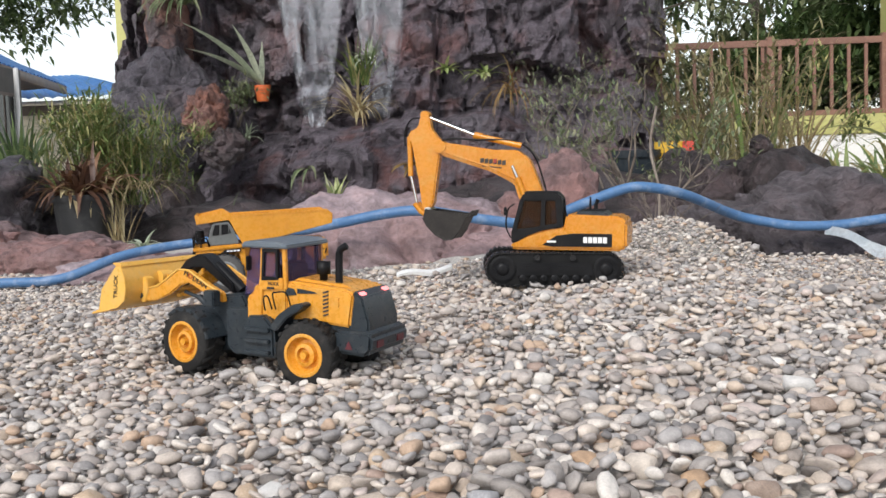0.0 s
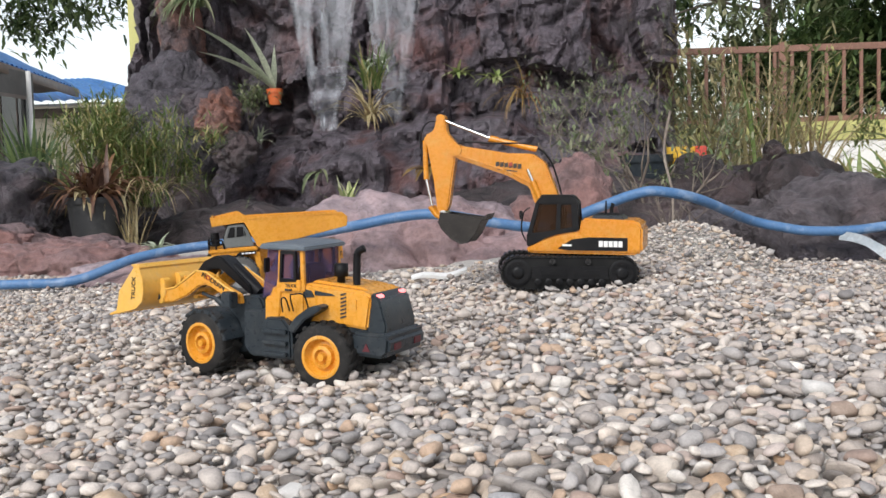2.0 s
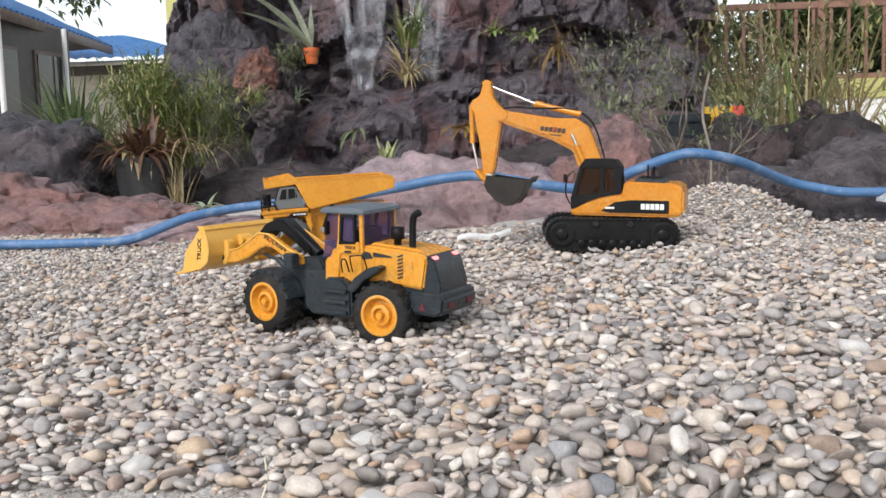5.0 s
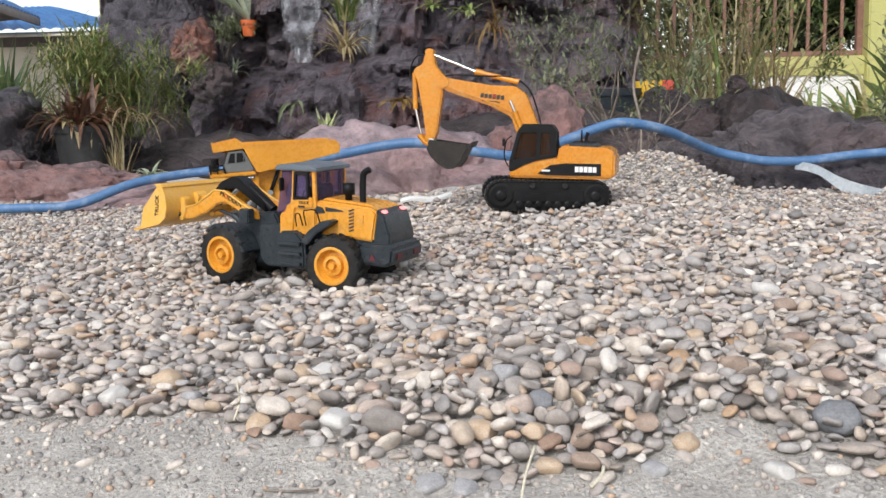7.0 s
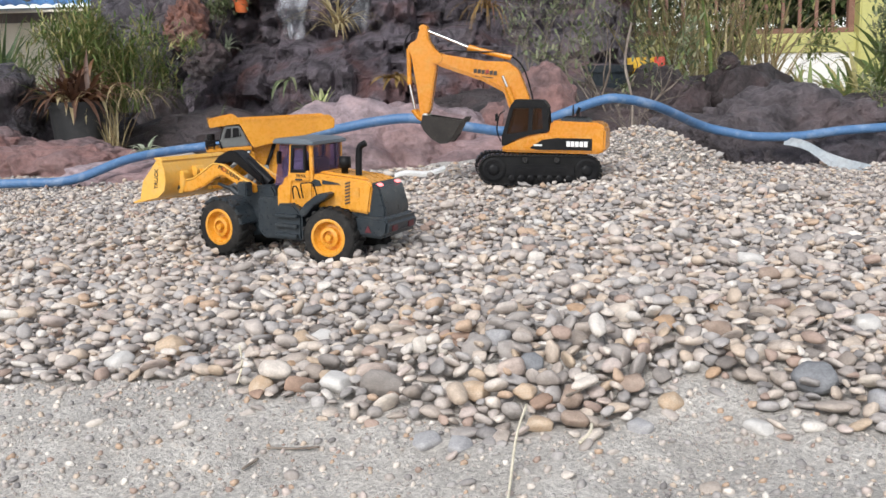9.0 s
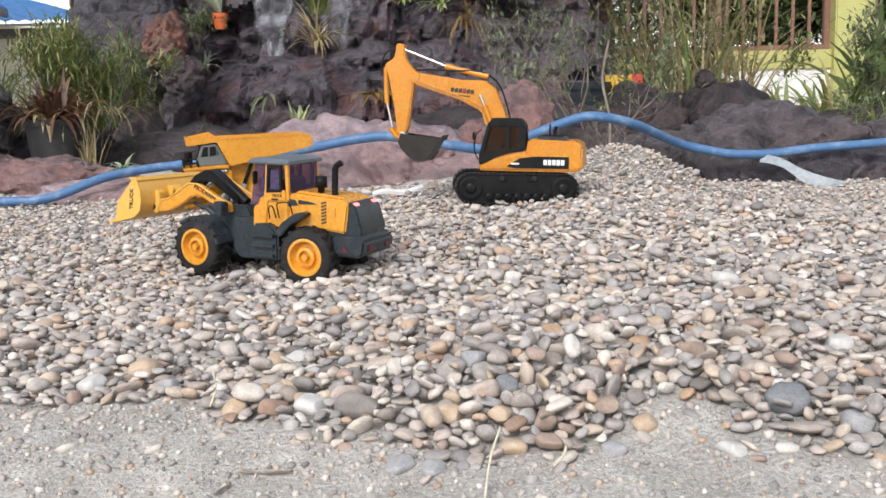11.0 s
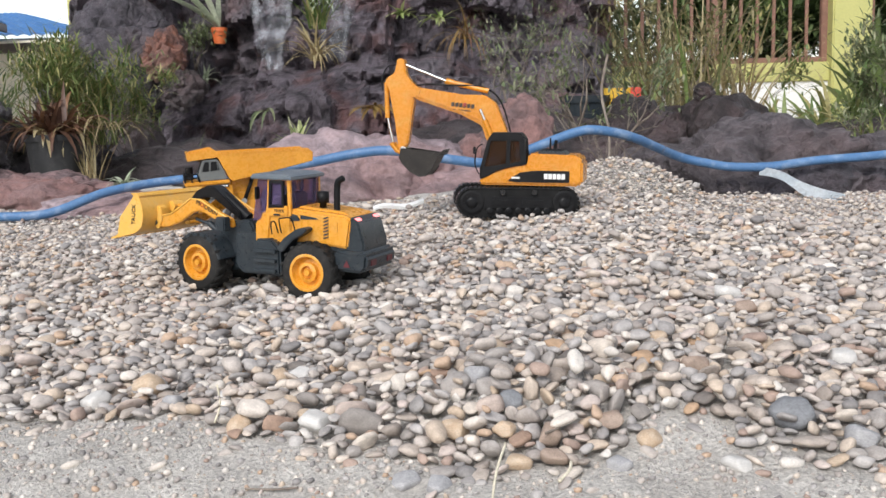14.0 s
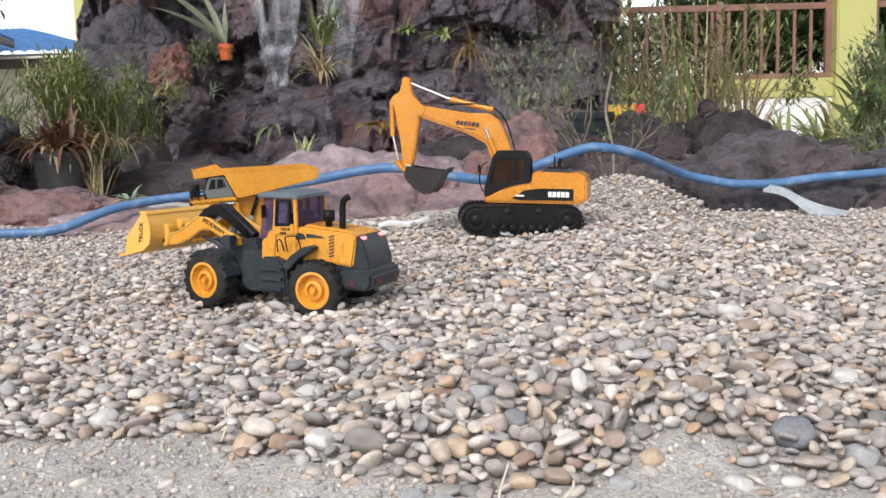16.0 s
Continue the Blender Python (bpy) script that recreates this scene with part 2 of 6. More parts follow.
RIDGE_ROCK = rock_material("light_grey_brown_cement_rock", (0.026, 0.022, 0.025), (0.20, 0.170, 0.180), (0.22, 0.13, 0.115), 0.60, 2.3, 4.5, 0.035)
# Darker rock copy; puts the shade at the wall's foot into the colour.
DARK_SHADED_ROCK = rock_material("shaded_dark_brown_rock", (0.014, 0.012, 0.012), (0.075, 0.055, 0.055), (0.12, 0.055, 0.045), 0.60, 3.0)
RUST_ROCK = rock_material("rust_red_cement_rock", (0.04, 0.03, 0.032), (0.15, 0.105, 0.11), (0.48, 0.18, 0.095), 0.49, 3.4)
HOSE_BLUE = surface("scuffed_blue_hose", (0.058, 0.150, 0.31), (0.090, 0.195, 0.37), 6, 120, 0.5, bump=0.1, depth=0.001, grain=0.22, wear_or_dapple=(0.42, 0.50, 0.60))
SHEET_WHITE = surface("dusty_white_plastic_sheet", (0.56, 0.62, 0.66), (0.72, 0.76, 0.78), 12, 90, 0.5, bump=0.3, depth=0.002, grain=0.25)
BARK = surface("grey_brown_bark", (0.16, 0.125, 0.10), (0.26, 0.22, 0.18), 20, 140, 0.85, bump=0.5, depth=0.002, grain=0.35)
GREEN_WALL = surface("lime_green_painted_wall", (0.48, 0.465, 0.16), (0.53, 0.51, 0.20), 1.5, 60, 0.7, bump=0.1, depth=0.003, grain=0.12, wear_or_dapple=(0.40, 0.40, 0.16))
CREAM_WALL = surface("cream_painted_wall", (0.74, 0.66, 0.53), (0.80, 0.73, 0.60), 0.8, 40, 0.8, bump=0.1, depth=0.004, grain=0.08, wear_or_dapple=(0.6, 0.55, 0.46))
WHITE_WALL = surface("white_painted_wall", (0.74, 0.73, 0.70), (0.80, 0.79, 0.77), 1.2, 50, 0.75, bump=0.1, depth=0.003, grain=0.08, wear_or_dapple=(0.6, 0.58, 0.55))
FENCE_WOOD = surface("red_brown_painted_wood", (0.20, 0.10, 0.07), (0.27, 0.14, 0.10), 6, 110, 0.65, bump=0.2, depth=0.002, grain=0.25, wear_or_dapple=(0.38, 0.24, 0.17))
# The third colour paints pale flecks of sun dapple on the tiles.
BLUE_TILE = surface("blue_glazed_roof", (0.09, 0.29, 0.64), (0.13, 0.36, 0.72), 2, 30, 0.4, bump=0.1, depth=0.005, grain=0.25, wear_or_dapple=(0.50, 0.66, 0.86))
BROWN_TRIM = surface("brown_painted_trim", (0.10, 0.075, 0.06), (0.15, 0.11, 0.085), 4, 60, 0.6, bump=0.1, depth=0.002, grain=0.2)
# Near-black brown: the shade under the porch roof is painted into this colour.
PORCH_SHADE = surface("porch_wall_in_shade", (0.035, 0.030, 0.026), (0.055, 0.046, 0.040), 4, 60, 0.6, bump=0.1, depth=0.002, grain=0.2)
ORANGE_POT = surface("orange_plastic_pot", (0.62, 0.13, 0.035), (0.68, 0.17, 0.05), 12, 90, 0.5, bump=0.1, depth=0.001, grain=0.12)
BLACK_POT = surface("black_plastic_pot", (0.02, 0.021, 0.022), (0.035, 0.035, 0.036), 8, 90, 0.55, bump=0.1, depth=0.001, grain=0.2, wear_or_dapple=(0.08, 0.075, 0.07))
YELLOW_POT = surface("yellow_plastic_pot", (0.62, 0.36, 0.03), (0.68, 0.42, 0.05), 12, 90, 0.5, bump=0.1, depth=0.001, grain=0.12)
SOIL = surface("dark_potting_soil", (0.03, 0.022, 0.016), (0.055, 0.042, 0.03), 30, 150, 0.95, bump=0.8, depth=0.006, grain=0.4)
LEAF_GREEN = leaf_material("green_blade_leaves", (0.08, 0.14, 0.035), (0.20, 0.25, 0.08), (0.38, 0.33, 0.14))
LEAF_DRY = leaf_material("dry_straw_leaves", (0.34, 0.27, 0.14), (0.46, 0.38, 0.21), (0.24, 0.16, 0.08))
LEAF_REED = leaf_material("olive_straw_reed_blades", (0.20, 0.18, 0.08), (0.34, 0.29, 0.15), (0.14, 0.16, 0.06))
LEAF_BROWN = leaf_material("maroon_brown_leaves", (0.07, 0.035, 0.025), (0.15, 0.075, 0.045), (0.24, 0.13, 0.07))
LEAF_RUST = leaf_material("rusty_yellow_dry_leaves", (0.16, 0.08, 0.03), (0.30, 0.20, 0.06), (0.22, 0.10, 0.05))
LEAF_PALE = leaf_material("pale_grey_green_leaves", (0.34, 0.40, 0.27), (0.52, 0.57, 0.42), (0.64, 0.66, 0.52))
LEAF_VARIEGATED = leaf_material("cream_edged_green_leaves", (0.20, 0.28, 0.08), (0.42, 0.45, 0.20), (0.55, 0.55, 0.34))
LEAF_DARK = leaf_material("dark_green_tree_leaves", (0.035, 0.065, 0.022), (0.09, 0.145, 0.05), (0.16, 0.22, 0.08))
LEAF_SHRUB = leaf_material("dull_green_shrub_leaves", (0.10, 0.14, 0.06), (0.20, 0.24, 0.12), (0.30, 0.30, 0.18))
WATER, water_tree, water_p = nodes_of("falling_water")
water_p.inputs["Base Color"].default_value = (0.70, 0.73, 0.78, 1)
water_p.inputs["Roughness"].default_value = 0.25
streak = noise_node(water_tree, 1.0, 4.0, 0.6)
stretch = water_tree.nodes.new("ShaderNodeMapping")
stretch.inputs["Scale"].default_value = (15, 15, 1.8)
water_tree.links.new(water_tree.nodes.new("ShaderNodeTexCoord").outputs["Object"], stretch.inputs["Vector"])
water_tree.links.new(stretch.outputs[0], streak.inputs["Vector"])
thin = ramp(water_tree, streak.outputs[0], [(0.34, (0.96, 0.96, 0.96)), (0.70, (0.56, 0.56, 0.56))])
clear = water_tree.nodes.new("ShaderNodeBsdfTransparent")
wet = water_tree.nodes.new("ShaderNodeMixShader")
water_tree.links.new(thin.outputs[0], wet.inputs[0])
water_tree.links.new(water_p.outputs[0], wet.inputs[1])
water_tree.links.new(clear.outputs[0], wet.inputs[2])
water_tree.links.new(wet.outputs[0], water_tree.nodes["Material Output"].inputs[0])


# ---- helpers for building ----
def part(name, bm, material, parent=None, label="", smooth=40, kind=""):
    """Links a bmesh as one mesh object, under a thing or a part."""
    me = bpy.data.meshes.new(name)
    if smooth:
        limit = radians(smooth)
        for e in bm.edges:
            e.smooth = len(e.link_faces) == 2 and e.calc_face_angle(0) < limit
        for f in bm.faces:
            f.smooth = True
    bm.to_mesh(me)
    bm.free()
    me.materials.append(material)
    ob = new(name, me)
    if parent:
        ob.parent = parent
    return tagged(ob, label=label, kind=kind)


def thing(name, m, label, category, group="", kind=""):
    ob = new(name)
    ob.empty_display_size = 0.02
    ob.matrix_basis = m
    return tagged(ob, label, category, group, kind)


def bevelled(bm, verts, size, segments=2):
    if size:
        edges = list({e for v in verts for e in v.link_edges})
        bmesh.ops.bevel(bm, geom=edges, offset=size, segments=segments, affect="EDGES", clamp_overlap=True)


def box(x0, x1, y0, y1, z0, z1, bev=0.0, bm=None, turn=None):
    bm = bm or bmesh.new()
    m = Matrix.Translation(((x0 + x1) / 2, (y0 + y1) / 2, (z0 + z1) / 2)) @ (turn or Matrix()) @ Matrix.Diagonal((x1 - x0, y1 - y0, z1 - z0, 1))
    made = bmesh.ops.create_cube(bm, size=1, matrix=m)
    bevelled(bm, made["verts"], bev)
    return bm


def prism(points, y0, y1, bev=0.0, bm=None):
    """A side outline of (x, z) points, drawn out from y0 to y1."""
    bm = bm or bmesh.new()
    a = [bm.verts.new((x, y0, z)) for x, z in points]
    b = [bm.verts.new((x, y1, z)) for x, z in points]
    n = len(points)
    bm.faces.new(a)
    bm.faces.new(b[::-1])
    for k in range(n):
        bm.faces.new((a[k], b[k], b[(k + 1) % n], a[(k + 1) % n]))
    bmesh.ops.recalc_face_normals(bm, faces=[f for f in bm.faces if f.verts[0] in a or f.verts[0] in b])
    bevelled(bm, a + b, bev)
    return bm


def rod(p0, p1, r, r1=None, seg=14, bm=None):
    bm = bm or bmesh.new()
    p0, p1 = Vector(p0), Vector(p1)
    d = p1 - p0
    m = Matrix.Translation((p0 + p1) / 2) @ d.to_track_quat("Z", "Y").to_matrix().to_4x4()
    bmesh.ops.create_cone(bm, cap_ends=True, segments=seg, radius1=r, radius2=r if r1 is None else r1, depth=d.length, matrix=m)
    return bm


def tube(points, r, seg=8, bm=None, radii=None):
    """A round tube along points."""
    bm = bm or bmesh.new()
    pts = [Vector(p) for p in points]
    rings = []
    for k, p in enumerate(pts):
        d = (pts[min(k + 1, len(pts) - 1)] - pts[max(k - 1, 0)]).normalized()
        u = d.cross(Vector((0, 0, 1)) if abs(d.z) < 0.95 else Vector((0, 1, 0))).normalized()
        w = d.cross(u)
        rr = radii[k] if radii else r
        rings.append([bm.verts.new(p + rr * (math.cos(a) * u + math.sin(a) * w)) for a in [2 * math.pi * i / seg for i in range(seg)]])
    for a, b in zip(rings, rings[1:]):
        for i in range(seg):
            bm.faces.new((a[i], a[(i + 1) % seg], b[(i + 1) % seg], b[i]))
    bm.faces.new(rings[0][::-1])
    bm.faces.new(rings[-1])
    return bm


def smooth_line(points, steps=8):
    """A Catmull-Rom line through points."""
    p = [Vector(points[0])] + [Vector(q) for q in points] + [Vector(points[-1])]
    out = []
    for k in range(1, len(p) - 2):
        a, b, c, d = p[k - 1:k + 3]
        for s in range(steps):
            t = s / steps
            out.append(0.5 * (2 * b + (c - a) * t + (2 * a - 5 * b + 4 * c - d) * t * t + (3 * b - a - 3 * c + d) * t ** 3))
    out.append(p[-2])
    return out


def turned(profile, seg=28, centre=(0, 0, 0), bm=None):
    """A profile of (radius, y) turned about the y axis."""
    bm = bm or bmesh.new()
    rings = []
    for r, y in profile:
        rings.append([bm.verts.new((centre[0] + r * math.cos(a), centre[1] + y, centre[2] + r * math.sin(a))) for a in [2 * math.pi * i / seg for i in range(seg)]])
    for a, b in zip(rings, rings[1:]):
        for i in range(seg):
            bm.faces.new((a[i], b[i], b[(i + 1) % seg], a[(i + 1) % seg]))
    bm.faces.new(rings[0])
    bm.faces.new(rings[-1][::-1])
    bmesh.ops.recalc_face_normals(bm, faces=bm.faces)
    return bm


def pot_bm(r0, r1, h, rim):
    """A round pot about the z axis, with a rim and a hollow top."""
    bm = turned([(r0, 0), (r1 * 0.98, h - rim * 1.5), (r1 * 1.06, h - rim * 1.5), (r1 * 1.08, h), (r1 * 0.97, h), (r1 * 0.93, h * 0.8)], 24)
    bmesh.ops.rotate(bm, verts=bm.verts, matrix=Matrix.Rotation(radians(90), 3, "X"))
    if max(v.co.z for v in bm.verts) < h * 0.5:
        bmesh.ops.rotate(bm, verts=bm.verts, matrix=Matrix.Rotation(radians(180), 3, "X"))
    return bm


def letters(text, size, m, depth=0.0006):
    """Letters as a mesh, lying in the xz plane before m."""
    c = bpy.data.curves.new("letters", "FONT")
    c.body, c.size, c.extrude, c.align_x, c.align_y, c.resolution_u = text, size, depth, "CENTER", "CENTER", 3
    o = bpy.data.objects.new("letters", c)
    me = bpy.data.meshes.new_from_object(o)
    bm = bmesh.new()
    bm.from_mesh(me)
    bmesh.ops.transform(bm, verts=bm.verts, matrix=m @ Matrix.Rotation(radians(90), 4, "X"))
    bpy.data.objects.remove(o)
    bpy.data.curves.remove(c)
    bpy.data.meshes.remove(me)
    return bm


def fbm(p, octaves=4, gain=0.5):
    v, a = 0.0, 1.0
    p = Vector(p)
    for _ in range(octaves):
        v += a * noise.noise(p)
        p, a = p * 2.03 + Vector((3.1, 1.7, 5.3)), a * gain
    return v


def step(a, b, x):
    t = min(max((x - a) / (b - a), 0.0), 1.0)
    return t * t * (3 - 2 * t)


# ---- ground and gravel ----
def height(x, y):
    """The ground: the gravel rises gently away from the sand, with a heap behind the excavator and a dip to one side."""
    z = 0.0028 + 0.061 * min(max(x, -1.15), 0.15) + 0.0543 * min(max(y, -1.7), 0.0)
    z -= 0.070 * step(0.15, 0.6, x) * step(-0.4, 0.2, y)
    z += 0.082 * math.exp(-((x - 0.335) / 0.17) ** 2 - ((y - 0.46) / 0.15) ** 2)
    z += (0.020 * math.exp(-((x + 0.03) / 0.20) ** 2 - ((y + 1.02) / 0.15) ** 2) - 0.010) * (1 - step(-0.5, -0.2, y))
    z -= 0.022 * (1 - step(-1.32, -1.10, y))
    z -= 0.007 * math.exp(-((x - 0.005) / 0.16) ** 4 - ((y + 0.03) / 0.14) ** 4)
    z += (-0.03 - z) * step(1.0, 2.5, y)
    return z


SAND_EDGE = [(-2.2, -0.98), (-0.59, -1.012), (-0.47, -1.035), (-0.41, -1.022), (-0.35, -1.075), (-0.32, -1.12), (-0.21, -1.17), (-0.15, -1.205), (-0.085, -1.23), (-0.03, -1.225),
             (0.012, -1.205), (0.032, -1.175), (0.055, -1.150), (0.088, -1.140), (0.105, -1.165), (0.11, -1.205), (0.14, -1.232), (0.20, -1.245), (0.5, -1.26), (2.2, -1.3)]


def sand_edge(x):
    """Where the pebbles give way to sand."""
    for (xa, ya), (xb, yb) in zip(SAND_EDGE, SAND_EDGE[1:]):
        if x <= xb:
            return ya + (yb - ya) * max(x - xa, 0) / (xb - xa) + 0.008 * math.sin(x * 61) + 0.006 * math.sin(x * 149)
    return -1.3


def grid_mesh(xs, ys, f):
    vs = [(x, y, f(x, y)) for y in ys for x in xs]
    n = len(xs)
    fs = [(j * n + i, j * n + i + 1, (j + 1) * n + i + 1, (j + 1) * n + i) for j in range(len(ys) - 1) for i in range(n - 1)]
    me = bpy.data.meshes.new("ground")
    me.from_pydata(vs, [], fs)
    me.polygons.foreach_set("use_smooth", [True] * len(fs))
    return me


xs = [-300, -120, -60, -30, -15, -8, -4, -2.5, -1.8] + [-1.4 + 0.02 * k for k in range(30)] + [-0.8 + 0.01 * k for k in range(140)] + [0.6 + 0.02 * k for k in range(40)] + [1.6, 2.2, 3.5, 6, 10, 20, 40, 80, 150, 300]
ys = [-300, -100, -40, -15, -6, -3, -2.2] + [-1.9 + 0.01 * k for k in range(100)] + [-0.9 + 0.02 * k for k in range(100)] + [1.4, 2, 3, 5, 8, 14, 25, 50, 100, 300, 900]


def ground_height(x, y):
    z = height(x, y) - 0.006
    if -1.5 < x < 1.5 and -2 < y < 1.2:
        z += 0.006 * fbm((x * 9, y * 9, 0), 3) + 0.0055 * (1 - step(-0.03, 0.03, y - sand_edge(x))) + 0.0050 * fbm((x * 34, y * 34, 2), 3) * (1 - step(-0.06, 0.0, y - sand_edge(x)))
    return z


ground = new("ground", grid_mesh(xs, ys, ground_height))
ground.data.materials.append(SAND)
tagged(ground, "grey gritty sand spread with rounded river pebbles", "ground", kind="structure")


# ---- toy excavator ----
def loop_of(x0, x1, r, n=40):
    """A track's path in (x, z): two half circles joined by straight runs, at even steps."""
    straight, arc = x1 - x0, math.pi * r
    total, out = 2 * (straight + arc), []
    for k in range(n):
        s = total * k / n
        if s < straight:
            out.append((x0 + s, 2 * r, 0.0))
        elif s < straight + arc:
            a = (s - straight) / r
            out.append((x1 + r * math.sin(a), r + r * math.cos(a), -a))
        elif s < 2 * straight + arc:
            out.append((x1 - (s - straight - arc), 0.0, math.pi))
        else:
            a = (s - 2 * straight - arc) / r
            out.append((x0 - r * math.sin(a), r - r * math.cos(a), math.pi - a))
    return out


def crawler(parent, side):
    y0, y1 = (-0.072, -0.038) if side < 0 else (0.038, 0.072)
    r = 0.0265
    outline = loop_of(-0.088, 0.088, r, 56)
    belt = bmesh.new()
    prism([(x, z + 0.004) for x, z, _ in outline], y0 + 0.003, y1 - 0.003, 0, belt)
    track = part("track", belt, TRACK_RUBBER, parent, "black rubber crawler track, dusty", 30)
    shoe_me = None
    for x, z, a in loop_of(-0.088, 0.088, r + 0.0015, 60):
        if shoe_me is None:
            bm = box(-0.0034, 0.0034, y0, y1, -0.002, 0.0014, 0.0005)
            box(-0.0009, 0.0009, y0 + 0.001, y1 - 0.001, 0.0010, 0.0021, 0.0003, bm)
            shoe = part("track_shoe", bm, GLOSS_BLACK, track)
            shoe_me = shoe.data
        else:
            shoe = new("track_shoe", shoe_me)
            shoe.parent = track
        shoe.matrix_basis = pose(x, 0, z + 0.004 - 0.002, 0, -math.degrees(a), 0)
    out = y0 - 0.0005 if side < 0 else y1 + 0.0005
    sgn = -1 if side < 0 else 1
    for x in (-0.088, 0.088):
        bm = turned([(0.0225, -sgn * 0.002), (0.0225, -sgn * 0.001), (0.019, 0), (0.0165, -sgn * 0.0005), (0.011, -sgn * 0.0005), (0.009, sgn * 0.002), (0.006, sgn * 0.003), (0.0, sgn * 0.003)], 28, (x, out, r + 0.004))
        sprocket = part("sprocket", bm, BLACK, parent)
        for k in range(8):
            a = 2 * math.pi * k / 8
            part("bolt", rod((x + 0.0138 * math.cos(a), out, r + 0.004 + 0.0138 * math.sin(a)), (x + 0.0138 * math.cos(a), out + sgn * 0.0010, r + 0.004 + 0.0138 * math.sin(a)), 0.0018, seg=8), BLACK, sprocket)
    bm = prism([(-0.066, 0.020), (-0.062, 0.042), (0.062, 0.042), (0.066, 0.020)], min(out, out + sgn * 0.0016), max(out, out + sgn * 0.0016), 0.0006)
    box(-0.050, -0.006, min(out, out + sgn * 0.0034), max(out, out + sgn * 0.0034), 0.026, 0.036, 0.001, bm)
    box(0.006, 0.050, min(out, out + sgn * 0.0034), max(out, out + sgn * 0.0034), 0.026, 0.036, 0.001, bm)
    frame_part = part("track_frame", bm, BLACK, parent)
    for k in range(7):
        x = -0.054 + 0.018 * k
        part("roller", turned([(0.0066, 0), (0.0066, sgn * 0.002), (0.0052, sgn * 0.003), (0.0030, sgn * 0.003), (0.0026, sgn * 0.004), (0.0, sgn * 0.004)], 16, (x, out, 0.0145)), BLACK, frame_part)
    for x in (-0.030, 0.030):
        part("return_roller", rod((x, out, 0.050), (x, out + sgn * 0.0035, 0.050), 0.0055, seg=14), GLOSS_BLACK, frame_part)


excavator = thing("toy_excavator", pose(0.008, 0.0, -0.004, 0, 1.8, 2), "yellow toy crawler excavator with black tracks standing on pebbles, boom raised", "toy excavator")
crawler(excavator, -1)
crawler(excavator, 1)
bm = box(-0.055, 0.055, -0.04, 0.04, 0.020, 0.052, 0.004)
rod((0, 0, 0.05), (0, 0, 0.064), 0.034, 0.036, 28, bm)
part("undercarriage", bm, BLACK, excavator)


def slewed(bm):
    """Turns a piece of the upper body with the slewing ring."""
    for v in bm.verts:
        if v.co.x < -0.06:
            v.co.x = -0.06 + (v.co.x + 0.06) * 1.165
        v.co.z = 0.062 + (v.co.z - 0.062) * (1.01 + 0.12 * step(-0.16, -0.03, v.co.x))
    bmesh.ops.rotate(bm, verts=bm.verts, matrix=Matrix.Rotation(radians(-14), 3, "Z"))
    return bm


def upper(name, bm, material, parent=None, label=""):
    return part(name, slewed(bm), material, parent or excavator, label)


# deck and engine hood
bm = prism([(-0.062, 0.064), (-0.058, 0.074), (-0.035, 0.084), (-0.010, 0.092), (0.030, 0.096), (0.034, 0.116), (0.124, 0.1135), (0.134, 0.106), (0.134, 0.066), (0.128, 0.062), (-0.055, 0.062)], -0.056, 0.056, 0.004)
body = upper("body", bm, YELLOW)
upper("side_panel", prism([(-0.006, 0.070), (0.018, 0.084), (0.046, 0.0875), (0.112, 0.0875), (0.112, 0.068), (0.010, 0.0675)], -0.0585, -0.0555, 0.0006), BLACK, body, "glossy black side panel")
bm = bmesh.new()
for k in range(5):
    box(0.064 + 0.0082 * k, 0.0708 + 0.0082 * k, -0.0597, -0.0583, 0.0735, 0.0825, 0.0003, bm)
upper("lettering", bm, WHITE_INK, body, "white illegible lettering")
upper("stripe_mark", box(0.002, 0.018, -0.0597, -0.0583, 0.0735, 0.0765, 0.0003), WHITE_INK, body)
upper("top_grille", prism([(0.048, 0.112), (0.052, 0.121), (0.100, 0.120), (0.106, 0.112)], -0.045, 0.03, 0.002), SLATE, body, "slate grey engine cover")
bm = bmesh.new()
for k in range(6):
    box(0.056, 0.096, -0.040 + 0.012 * k, -0.034 + 0.012 * k, 0.1195, 0.1222, 0.0005, bm)
upper("cover_rib", bm, BLACK, body)
upper("exhaust", tube([(0.074, 0.038, 0.112), (0.074, 0.038, 0.128), (0.077, 0.038, 0.136)], 0.0035, 10), BLACK, body)
upper("aerial", rod((0.072, -0.03, 0.12), (0.072, -0.03, 0.142), 0.0022, 0.0014, 8), BLACK, body)
upper("counterweight", prism([(0.108, 0.064), (0.108, 0.1145), (0.126, 0.1135), (0.1365, 0.104), (0.1365, 0.066)], -0.0575, 0.0575, 0.004), YELLOW, body)
